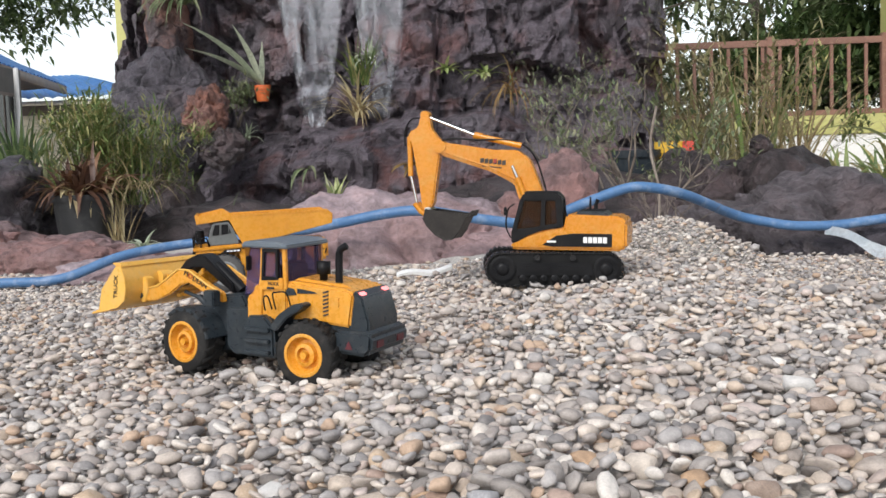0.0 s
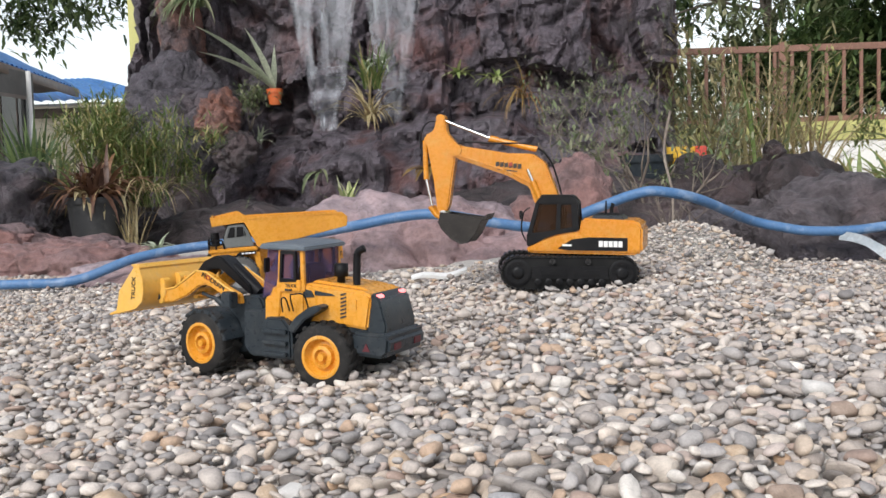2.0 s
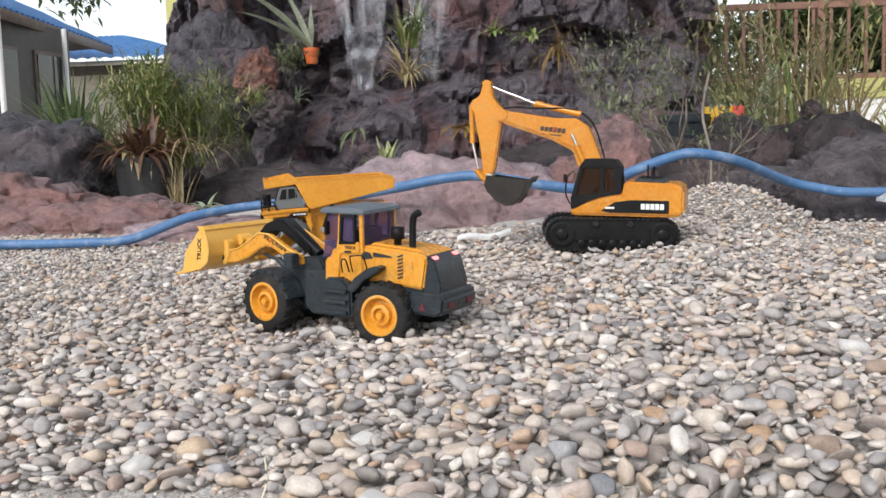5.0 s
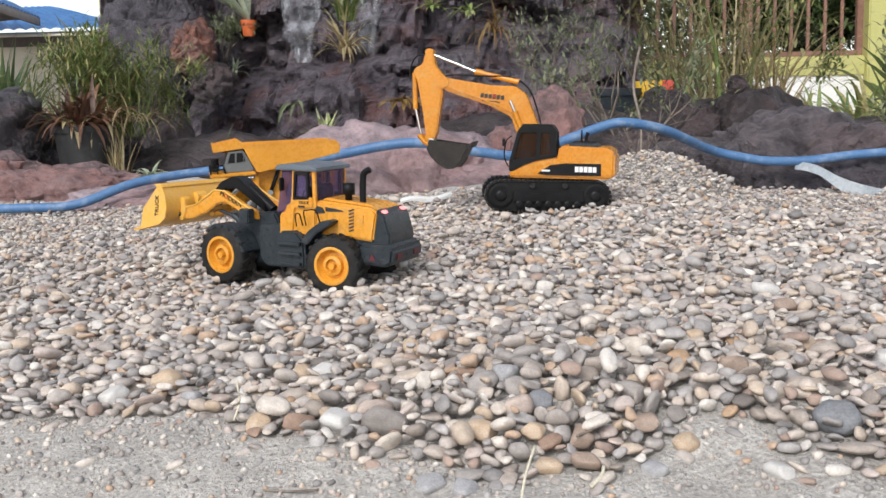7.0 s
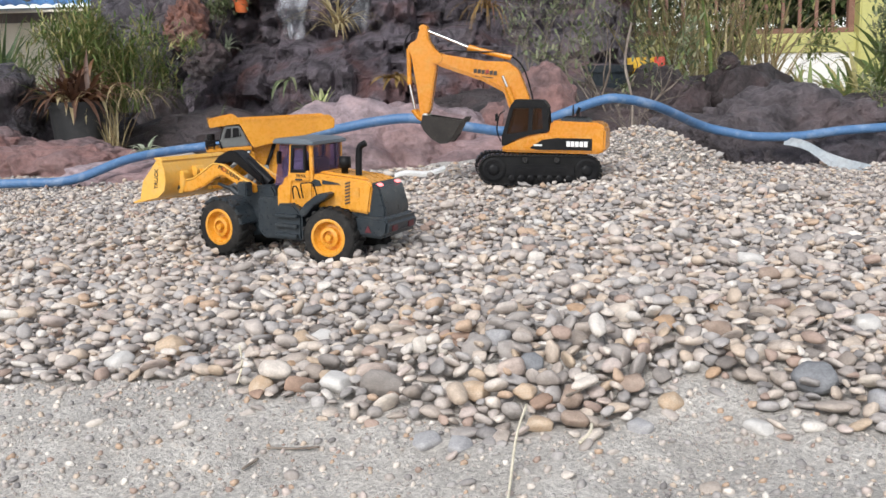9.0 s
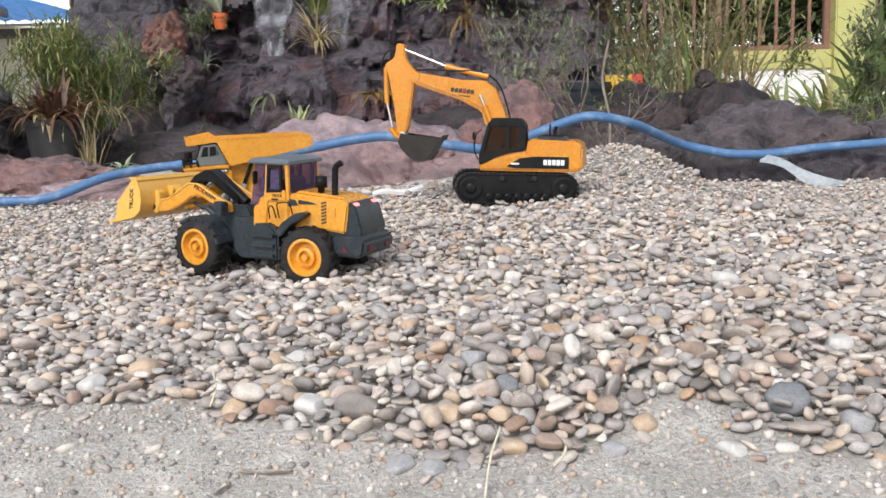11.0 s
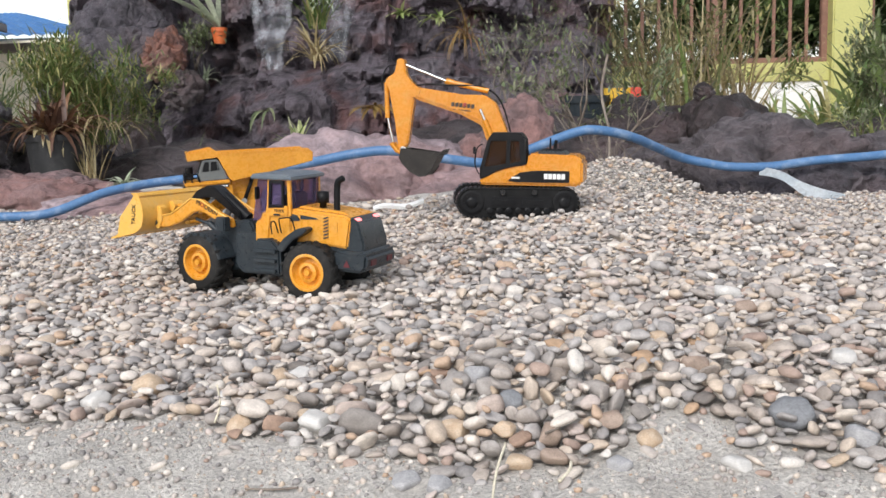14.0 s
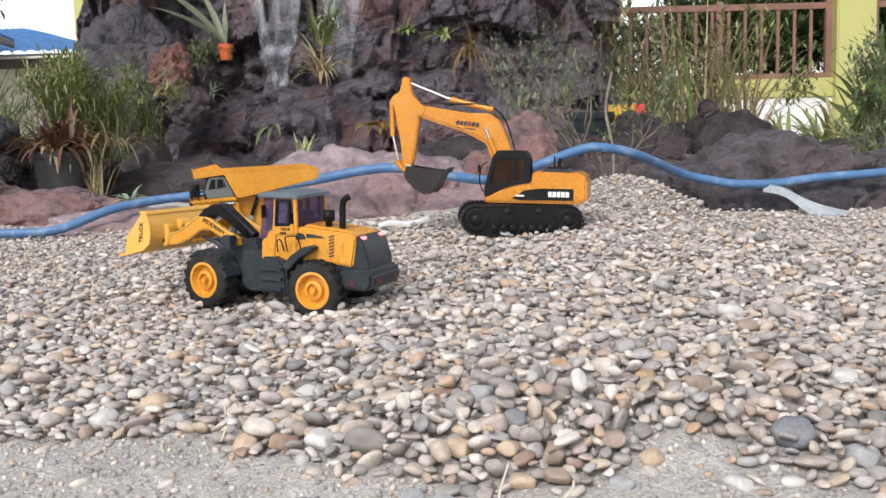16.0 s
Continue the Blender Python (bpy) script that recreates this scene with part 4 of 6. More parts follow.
for s in (-1, 1):
    part("tail_light", box(0.134, 0.140, s * 0.028 - 0.006, s * 0.028 + 0.006, 0.1095, 0.1165, 0.001, turn=Matrix.Rotation(radians(30), 4, "Y")), LAMP_RED, rear, "glowing red tail light")
    part("warning_mark", prism([(0.128, 0.050), (0.133, 0.060), (0.138, 0.050)], min(s * 0.0478, s * 0.0489), max(s * 0.0478, s * 0.0489)), DARK_RED, weight)
    part("red_reflector", box(0.1625, 0.1643, s * 0.026 - 0.008, s * 0.026 + 0.008, 0.052, 0.060, 0.0005), DARK_RED, weight)
part("air_filter", tube([(0.079, -0.018, 0.118), (0.079, -0.018, 0.134), (0.079, -0.018, 0.1345), (0.079, -0.018, 0.150)], 0.006, 14, radii=[0.005, 0.005, 0.0088, 0.0085]), BLACK, hood)
part("exhaust", tube(smooth_line([(0.101, -0.018, 0.116), (0.101, -0.018, 0.154), (0.103, -0.018, 0.165), (0.111, -0.018, 0.170)]), 0.0046, 12), BLACK, hood)
# cab
cab = part("cab", prism([(-0.034, 0.078), (-0.034, 0.106), (-0.024, 0.112), (-0.020, 0.122), (0.034, 0.122), (0.034, 0.080)], -0.044, 0.044, 0.002), LOADER_YELLOW, loader)
for s in (-1, 1):
    part("pillar", prism([(-0.012, 0.112), (-0.009, 0.170), (-0.004, 0.170), (-0.006, 0.112)], min(s * 0.039, s * 0.044), max(s * 0.039, s * 0.044), 0.0006), LOADER_YELLOW, cab)
    part("pillar", prism([(0.029, 0.118), (0.027, 0.170), (0.033, 0.170), (0.035, 0.118)], min(s * 0.039, s * 0.044), max(s * 0.039, s * 0.044), 0.0006), LOADER_YELLOW, cab)
    part("door_post", prism([(-0.024, 0.078), (-0.026, 0.108), (-0.014, 0.108), (-0.010, 0.132), (0.030, 0.132), (0.030, 0.118), (-0.004, 0.116), (-0.008, 0.078)], min(s * 0.043, s * 0.0465), max(s * 0.043, s * 0.0465), 0.001), LOADER_YELLOW, cab)
    frame_ring = prism([(-0.006, 0.128), (-0.004, 0.167), (0.022, 0.167), (0.023, 0.130), (0.019, 0.133), (0.0185, 0.163), (0.000, 0.163), (-0.002, 0.133), (0.019, 0.1325), (0.023, 0.1295)], min(s * 0.042, s * 0.0472), max(s * 0.042, s * 0.0472))
    part("window_frame", frame_ring, BLACK, cab, "black window frame")
    part("side_pane", box(-0.005, 0.022, s * 0.0435 - 0.0006, s * 0.0435 + 0.0006, 0.128, 0.166), TINTED, cab)
    part("door_handle", box(0.004, 0.016, min(s * 0.046, s * 0.0485), max(s * 0.046, s * 0.0485), 0.118, 0.1205, 0.0006), INK, cab)
    part("mirror", box(-0.026, -0.022, min(s * 0.046, s * 0.056), max(s * 0.046, s * 0.056), 0.140, 0.158, 0.001), BLACK, cab)
part("bench", box(0.004, 0.026, -0.02, 0.02, 0.118, 0.148, 0.003), BLACK, cab, "black driver's bench")
part("steering_wheel", tube([(-0.012 + 0.004 * math.cos(a), 0.011 * math.sin(a), 0.132 + 0.009 * math.cos(a)) for a in [math.pi * k / 8 for k in range(17)]], 0.0014, 6), BLACK, cab)
part("windscreen", prism([(-0.040, 0.107), (-0.030, 0.168), (-0.0285, 0.168), (-0.0385, 0.107)], -0.040, 0.040), TINTED, cab, "violet tinted windscreen")
for s in (-1, 1):
    part("quarter_pane", prism([(-0.039, 0.109), (-0.029, 0.168), (-0.010, 0.168), (-0.013, 0.109)], s * 0.0415 - 0.0006, s * 0.0415 + 0.0006), TINTED, cab)
part("rear_pane", box(0.0325, 0.034, -0.038, 0.038, 0.122, 0.168), TINTED, cab)
part("roof", prism([(-0.040, 0.168), (-0.038, 0.1735), (-0.03, 0.176), (0.024, 0.176), (0.040, 0.1725), (0.040, 0.168)], -0.049, 0.049, 0.0018), ROOF_GREY, cab, "blue-grey flat cab roof")
part("door_lettering", letters("TRUCK", 0.006, Matrix.Translation((0.014, -0.0468, 0.1245)) @ Matrix.Diagonal((1, 1, 1, 1)), 0.0005), INK, cab)
cab.location, cab.scale = (0.0266, 0, -0.002), (0.85, 1, 1)
hood.location.x, rear.location.x, weight.location.x = 0.014, 0.015, 0.012
# front half
front = fore("front_frame", prism([(-0.128, 0.034), (-0.138, 0.046), (-0.136, 0.064), (-0.112, 0.078), (-0.070, 0.084), (-0.058, 0.100), (-0.020, 0.104), (-0.012, 0.092), (-0.012, 0.036), (-0.060, 0.026)], -0.026, 0.026, 0.003), SLATE)
fore("front_block", prism([(-0.130, 0.036), (-0.134, 0.052), (-0.118, 0.066), (-0.094, 0.066), (-0.090, 0.036)], -0.034, 0.034, 0.004), SLATE, front)
for s in (-1, 1):
    fore("mudguard", prism([(-0.122, 0.073), (-0.104, 0.084), (-0.076, 0.084), (-0.056, 0.068), (-0.046, 0.048), (-0.052, 0.046), (-0.064, 0.064), (-0.080, 0.078), (-0.103, 0.078), (-0.120, 0.070)], min(s * 0.026, s * 0.060), max(s * 0.026, s * 0.060), 0.001), SLATE, front)
    fore("lamp_block", box(-0.062, -0.044, s * 0.046 - 0.007, s * 0.046 + 0.007, 0.088, 0.108, 0.0015), SLATE, front)
    fore("headlight", box(-0.0627, -0.060, s * 0.046 - 0.0048, s * 0.046 + 0.0048, 0.093, 0.104, 0.0008), LAMP_WHITE, front, "glowing white headlight")
arm_side = [(-0.044, 0.092), (-0.048, 0.104), (-0.072, 0.110), (-0.106, 0.122), (-0.124, 0.120), (-0.140, 0.106), (-0.160, 0.090), (-0.186, 0.080), (-0.192, 0.070), (-0.186, 0.063), (-0.160, 0.070), (-0.136, 0.084), (-0.118, 0.100), (-0.104, 0.106), (-0.070, 0.096)]
for s in (-1, 1):
    y0, y1 = (-0.036, -0.026) if s < 0 else (0.026, 0.036)
    arm = reach("lift_arm", prism(arm_side, y0, y1, 0.0016), LOADER_YELLOW, None, "curved yellow lift arm")
    reach("arm_edge", tube([(x, y0 if s < 0 else y1, z) for x, z in arm_side[1:8]], 0.0014, 6), BUCKET_YELLOW, arm)
    if s < 0:
        at = Matrix.Translation((-0.092, -0.0366, 0.1125)) @ Matrix.Rotation(radians(15), 4, "Y")
        reach("lettering", letters("M", 0.0100, at @ Matrix.Translation((-0.0176, 0, 0)), 0.0005), INK, arm, "dark printed lettering")
        reach("lettering", letters("DERN", 0.0100, at @ Matrix.Translation((0.0079, 0, 0)), 0.0005), INK, arm, "dark printed lettering")
        reach("lettering_red", letters("O", 0.0100, at @ Matrix.Translation((-0.0097, 0, 0)), 0.0005), RED_INK, arm)
    fore("lift_cylinder", tube([(-0.056, s * 0.018, 0.062), (-0.104, s * 0.018, 0.092)], 0.0048, 12), SLATE, front)
    fore("lift_rod", tube([(-0.102, s * 0.018, 0.091), (-0.128, s * 0.022, 0.098)], 0.0024, 10), SLATE, front)
reach("crossbar", rod((-0.150, -0.030, 0.084), (-0.150, 0.030, 0.084), 0.005, seg=14), LOADER_YELLOW)
crank = reach("bell_crank", prism([(-0.050, 0.100), (-0.054, 0.112), (-0.104, 0.140), (-0.116, 0.140), (-0.136, 0.128), (-0.152, 0.106), (-0.160, 0.092), (-0.152, 0.086), (-0.140, 0.102), (-0.124, 0.120), (-0.106, 0.124)], -0.012, 0.012, 0.0016), BLACK, None, "black bucket linkage")
reach("tilt_cylinder", tube([(-0.044, 0, 0.104), (-0.092, 0, 0.128)], 0.0072, 12), BLACK, crank)
reach("link_rod", tube([(-0.150, 0, 0.100), (-0.186, 0, 0.094)], 0.004, 10), LOADER_YELLOW, crank)
b_out = [(-0.190, 0.112), (-0.184, 0.098), (-0.182, 0.082), (-0.186, 0.066), (-0.198, 0.056), (-0.240, 0.046)]
b_in = [(-0.242, 0.049), (-0.202, 0.060), (-0.191, 0.069), (-0.187, 0.083), (-0.189, 0.097), (-0.196, 0.111)]
bucket = reach("bucket", prism(b_out + b_in, -0.068, 0.068, 0.0008), BUCKET_YELLOW, None, "scuffed yellow loader bucket with teeth")
cheek = [(-0.196, 0.113), (-0.189, 0.112), (-0.183, 0.098), (-0.181, 0.082), (-0.185, 0.065), (-0.198, 0.055), (-0.236, 0.046), (-0.228, 0.078)]
for s in (-1, 1):
    reach("bucket_cheek", prism(cheek, s * 0.067 - 0.0015, s * 0.067 + 0.0015, 0.0005), BUCKET_YELLOW, bucket)
for k in range(8):
    reach("tooth", prism([(-0.232, 0.0465), (-0.252, 0.0435), (-0.252, 0.0455), (-0.234, 0.052)], -0.066 + 0.0182 * k, -0.0605 + 0.0182 * k, 0.0005), BUCKET_YELLOW, bucket)
reach("top_lip", prism([(-0.198, 0.110), (-0.204, 0.115), (-0.190, 0.1155), (-0.187, 0.110)], -0.0685, 0.0685, 0.0008), BUCKET_YELLOW, bucket)
for s in (-1, 1):
    reach("bucket_bracket", prism([(-0.186, 0.062), (-0.178, 0.064), (-0.174, 0.080), (-0.178, 0.096), (-0.186, 0.098)], min(s * 0.024, s * 0.038), max(s * 0.024, s * 0.038), 0.001), BUCKET_YELLOW, bucket)
    reach("pivot_pin", rod((-0.187, s * 0.022, 0.072), (-0.187, s * 0.040, 0.072), 0.0045, seg=12), SLATE, bucket)
reach("bracket_hub", rod((-0.185, -0.010, 0.095), (-0.185, 0.010, 0.095), 0.008, seg=14), BUCKET_YELLOW, bucket)
reach("bucket_lettering", letters("TRUCK", 0.0095, Matrix.Translation((-0.199, -0.0690, 0.083)) @ Matrix.Rotation(radians(-84), 4, "Y"), 0.0005), INK, bucket, "dark printed lettering")


# ---- rockery ----
def boulder(centre, radii, seed, material, label, sub=5, rough=0.28, group="cement boulders", crack=0.30):
    """A lump of modelled cement rock with folds, creases and a flattened foot."""
    bm = bmesh.new()
    bmesh.ops.create_icosphere(bm, subdivisions=sub, radius=1.0)
    off = Vector((seed * 5.1, seed * 2.7, seed * 9.3))
    r = Vector(radii)
    size = sum(radii) / 3
    for v in bm.verts:
        d = v.co.normalized()
        q = Vector((d.x * r.x, d.y * r.y, d.z * r.z)) / size
        near, _ = noise.voronoi(q * 1.5 + off)
        crease = min(near[1] - near[0], 0.35)
        k = 1 + rough * (fbm(q * 1.1 + off, 4) * 0.75 + (crease - 0.18) * 1.1) + 0.06 * fbm(q * 5 + off, 4, 0.6)
        fine, _ = noise.voronoi(Vector((q.x * 2.6, q.y * 2.6, q.z * 4.2)) + off * 1.7 + 0.35 * Vector((fbm(q * 2 + off, 2), fbm(q * 2 - off, 2), 0)))
        k += crack * (min(fine[1] - fine[0], 0.22) - 0.15)
        k -= 0.13 * abs(noise.noise(q * 2.3 + off * 1.3)) + 0.06 * abs(noise.noise(Vector((q.x * 3, q.y * 3, q.z * 8)) + off))
        v.co = Vector((d.x * r.x, d.y * r.y, d.z * r.z)) * k
    me = bpy.data.meshes.new("boulder")
    for f in bm.faces:
        f.smooth = True
    bm.to_mesh(me)
    bm.free()
    me.materials.append(material)
    ob = new("boulder", me)
    ob.matrix_basis = pose(*centre)
    return tagged(ob, label, "rock", group)


LEDGES = ((0.08, 0.14), (0.19, 0.18), (0.33, 0.22), (0.47, 0.24), (0.66, 0.20))


def wall_y(x, z):
    """The face of the rock wall: ledges at its foot, blocks and cracks above."""
    n = fbm((x * 1.3, 0.5, z * 1.5), 3)
    y = 4.22 + sum(d * step(at - 0.03, at + 0.06, z + 0.16 * fbm((x * 1.1 + 9 * at, 0.5, at * 5), 3)) for at, d in LEDGES)
    y += 0.10 * max(z - 0.7, 0)
    near, _ = noise.voronoi(Vector((x * 2.1 + 0.2 * n, 3.3, z * 1.9)))
    small, _ = noise.voronoi(Vector((x * 5.3, 7.1, z * 4.1)))
    y -= 0.26 * fbm((x * 0.9, 1.5, z * 0.7), 3)
    wx, wz = x + 0.22 * noise.noise(Vector((x * 1.7, 8.0, z * 1.7))), z + 0.22 * noise.noise(Vector((x * 1.7, 3.0, z * 1.7)))
    y -= 0.19 * noise.cell(Vector((wx * 2.3, 0.5, wz * 1.3))) + 0.12 * noise.cell(Vector((wx * 5.1 + 0.6 * wz, 4.5, wz * 2.4)))
    y -= 0.5 * min(near[1] - near[0], 0.15) + 0.3 * min(small[1] - small[0], 0.14)
    y -= 0.09 * fbm((x * 5.0, 2.0, z * 4.0), 4) + 0.02 * fbm((x * 17, 4.0, z * 15), 2)
    y += 1.6 * max(0, (-2.35 - x)) ** 1.2 + 2.2 * max(0, (x - 0.84)) ** 1.2
    return y


NX, NZ = 230, 170
vs, fs = [], []
for j in range(NZ + 1):
    z = -0.08 + 2.9 * j / NZ
    for i in range(NX + 1):
        x = -2.75 + (3.80 - 0.10 * step(1.0, 2.6, z)) * i / NX
        vs.append((x, wall_y(x, z), z))
w1 = NX + 1
for j in range(NZ):
    for i in range(NX):
        fs.append((j * w1 + i, j * w1 + i + 1, (j + 1) * w1 + i + 1, (j + 1) * w1 + i))
rim = [i for i in range(w1)] + [j * w1 + NX for j in range(1, NZ + 1)] + [NZ * w1 + i for i in range(NX - 1, -1, -1)] + [j * w1 for j in range(NZ - 1, 0, -1)]
base = len(vs)
vs += [(vs[k][0], 7.2, vs[k][2]) for k in rim]
for k in range(len(rim)):
    n = (k + 1) % len(rim)
    fs.append((rim[n], rim[k], base + k, base + n))
fs.append(tuple(base + k for k in range(len(rim))))
wall_me = bpy.data.meshes.new("rock_wall")
wall_me.from_pydata(vs, [], fs)
wall_me.polygons.foreach_set("use_smooth", [False] * len(fs))
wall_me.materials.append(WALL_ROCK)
tagged(new("rock_wall", wall_me), "dark modelled cement rock wall of a garden waterfall", "rock wall", kind="structure")

boulder((-2.13, 4.75, 0.48), (0.37, 0.42, 0.52), 1, GREY_ROCK, "smooth grey-purple cement boulder in the rockery")
boulder((-1.77, 4.32, 0.54), (0.14, 0.20, 0.16), 2, RUST_ROCK, "rust-red cement boulder leaning on the rockery", 5, 0.5)
# The dark rock colour stands in for a shaded spot here.
boulder((-1.66, 4.26, 0.36), (0.13, 0.18, 0.12), 26, DARK_SHADED_ROCK, "dark cement boulder below the rust-red one", 5, 0.45)
boulder((-2.20, 5.15, 1.22), (0.15, 0.35, 0.46), 3, RUST_ROCK, "tall dark red cement rock in the rockery")
boulder((-1.95, 3.6, 0.08), (0.30, 0.30, 0.24), 5, DARK_SHADED_ROCK, "dark cement rock in the rockery", 4)
boulder((-2.02, 1.48, -0.05), (0.46, 0.32, 0.165), 6, BANK_ROCK, "red-brown cement rock beside the hose", 6, crack=0.12)
boulder((-1.46, 1.34, -0.075), (0.36, 0.26, 0.115), 7, BANK_ROCK, "low red-brown cement rock beside the hose", 6, crack=0.12)
boulder((-2.20, 2.20, 0.06), (0.46, 0.40, 0.25), 8, GREY_ROCK, "grey cement rock behind the red one")
boulder((-1.75, 2.45, 0.02), (0.22, 0.20, 0.19), 20, GREY_ROCK, "grey cement rock behind the pot", 4)
boulder((-0.98, 0.92, -0.085), (0.34, 0.22, 0.085), 9, SLAB_ROCK, "flat mauve cement slab among the pebbles", crack=0.08)
boulder((-0.34, 0.92, -0.05), (0.40, 0.32, 0.20), 10, SLAB_ROCK, "broad mauve cement rock behind the toys", 6, crack=0.08)
boulder((-0.06, 0.88, -0.05), (0.28, 0.22, 0.10), 11, SLAB_ROCK, "low mauve cement rock behind the excavator", 4, crack=0.08)
boulder((0.100, 1.02, 0.045), (0.120, 0.12, 0.200), 12, BANK_ROCK, "upright grey-pink cement boulder", 5, 0.14, crack=0.12)
boulder((-0.02, 1.10, 0.02), (0.12, 0.12, 0.12), 13, BANK_ROCK, "small red-brown cement boulder", 4)
boulder((0.84, 1.20, -0.05), (0.44, 0.30, 0.20), 14, RIDGE_ROCK, "broad grey-purple cement rock under the hose", 6)
boulder((1.38, 1.25, -0.07), (0.42, 0.28, 0.17), 15, RIDGE_ROCK, "grey-purple cement rock at the bank", 6)
boulder((1.02, 1.00, -0.09), (0.42, 0.17, 0.12), 16, GREY_ROCK, "dark grey-brown cement rock at the bank", 6)
boulder((0.66, 2.20, 0.04), (0.22, 0.20, 0.20), 17, DARK_SHADED_ROCK, "dark grey cement boulder", 4)
boulder((1.00, 2.22, 0.04), (0.24, 0.22, 0.20), 18, DARK_SHADED_ROCK, "dark folded cement boulder", 4)
boulder((0.93, 2.22, 0.245), (0.042, 0.048, 0.044), 19, DARK_SHADED_ROCK, "small dark cement knob on a boulder", 4)
boulder((1.70, 2.30, -0.02), (0.40, 0.30, 0.16), 21, DARK_SHADED_ROCK, "low grey cement rock", 4)
boulder((0.35, 1.75, 0.0), (0.30, 0.26, 0.12), 22, DARK_SHADED_ROCK, "dark cement rock under the shrub", 4)
# Three foot rocks whose dark colour paints the shade below the wall.
boulder((-0.55, 1.9, -0.04), (0.6, 0.45, 0.13), 23, DARK_SHADED_ROCK, "dark cement rock at the foot of the wall", 4)
boulder((0.1, 2.3, 0.0), (0.6, 0.5, 0.2), 24, DARK_SHADED_ROCK, "dark cement rock at the foot of the wall", 4)
boulder((-1.2, 2.5, -0.05), (0.5, 0.5, 0.14), 25, DARK_SHADED_ROCK, "dark cement rock at the foot of the wall", 4)


# ---- falling water ----
def water_sheet(x0, x1, z0, xa, xb, z1, seed):
    """A ragged film of water that narrows as it falls; thin, with ropes of water in it."""
    bm = bmesh.new()
    rows = []
    for j in range(41):
        t = j / 40
        z = z0 + (z1 - z0) * t
        row = []
        for i in range(15):
            u = i / 14
            a, b = x0 + (xa - x0) * t, x1 + (xb - x1) * t
            x = a + (b - a) * u + 0.012 * noise.noise(Vector((u * 3, t * 4, seed)))
            y = min(4.80, wall_y(x, z) - 0.05) + 0.02 * math.sin(u * 9 + seed) + 0.03 * noise.noise(Vector((u * 9, t * 3, seed + 4)))
            row.append(bm.verts.new((x, y, z)))
        rows.append(row)
    for a, b in zip(rows, rows[1:]):
        for i in range(14):
            if noise.noise(Vector((i * 0.9, a[i].co.z * 2.0, seed * 3.0))) > -0.55:
                bm.faces.new((a[i], b[i], b[i + 1], a[i + 1]))
    for v in [v for v in bm.verts if not v.link_faces]:
        bm.verts.remove(v)
    bmesh.ops.solidify(bm, geom=bm.faces[:], thickness=0.006)
    ob = part("waterfall", bm, WATER, None, smooth=60)
    ob.visible_shadow = False
    return tagged(ob, "thin clear sheet of falling water before dark rock", "waterfall", "water sheets")


water_sheet(-1.62, -0.83, 2.3, -1.265, -1.13, 0.48, 2)
water_sheet(-1.05, -0.42, 2.3, -0.85, -0.72, 0.52, 3)


# ---- hose and plastic strip ----
hose_line = smooth_line([(-3.2, 0.9, -0.045), (-2.2, 0.76, -0.048), (-1.55, 0.72, -0.048), (-1.31, 0.70, -0.046), (-1.17, 0.71, -0.040), (-1.035, 0.78, 0.008), (-0.873, 0.86, 0.030), (-0.65, 0.72, 0.050),
                         (-0.455, 0.60, 0.082), (-0.353, 0.59, 0.100), (-0.253, 0.58, 0.106), (-0.11, 0.60, 0.080), (-0.02, 0.62, 0.068), (0.05, 0.64, 0.082), (0.123, 0.65, 0.108), (0.21, 0.66, 0.137), (0.268, 0.66, 0.143), (0.37, 0.70, 0.120),
                         (0.515, 0.84, 0.062), (0.60, 0.85, 0.040), (0.672, 0.85, 0.028), (0.78, 0.85, 0.027), (0.905, 0.85, 0.040), (1.089, 0.86, 0.050), (1.4, 0.92, 0.075), (2.2, 1.1, 0.06), (3.0, 1.3, -0.03)], 8)
hose = part("hose", tube(hose_line, 0.0124, 14), HOSE_BLUE, None)
tagged(hose, "long scuffed blue water hose lying over rocks and pebbles", "hose")
bm = bmesh.new()
strip = smooth_line([(0.745, 0.845, 0.014), (0.79, 0.80, 0.002), (0.835, 0.755, -0.026), (0.875, 0.715, -0.050), (0.905, 0.665, -0.054)], 6)
rows = []
for k, p in enumerate(strip):
    t = k / (len(strip) - 1)
    w = 0.009 + 0.034 * t
    rows.append([bm.verts.new(p + Vector((0.35 * w * s, 0.3 * w * s, 0.75 * w * s * (1 - 0.6 * t) + 0.004 * math.sin(7 * s + 9 * t)))) for s in (-1, -0.5, 0, 0.5, 1)])
for a, b in zip(rows, rows[1:]):
    for i in range(4):
        bm.faces.new((a[i], a[i + 1], b[i + 1], b[i]))
bmesh.ops.solidify(bm, geom=bm.faces[:], thickness=0.002)
tagged(part("plastic_strip", bm, SHEET_WHITE, None, smooth=60), "crumpled dusty white plastic strip under the hose", "plastic strip")
upper_edge = [(0.012 * k - 0.054, 0.010 + 0.004 * math.sin(0.8 * k) + 0.0006 * k) for k in range(10)]
lower_edge = [(x, z - 0.0045 - 0.003 * math.sin(0.31 * k)) for k, (x, z) in enumerate(upper_edge)]
tagged(part("offcut", prism(upper_edge + lower_edge[::-1], -0.009, 0.009, 0.0006), WHITE_INK, None), "pale plastic offcut on the pebbles", "plastic offcut").matrix_basis = pose(-0.225, 0.16, height(-0.225, 0.16) + 0.008, 14, -3, 6)


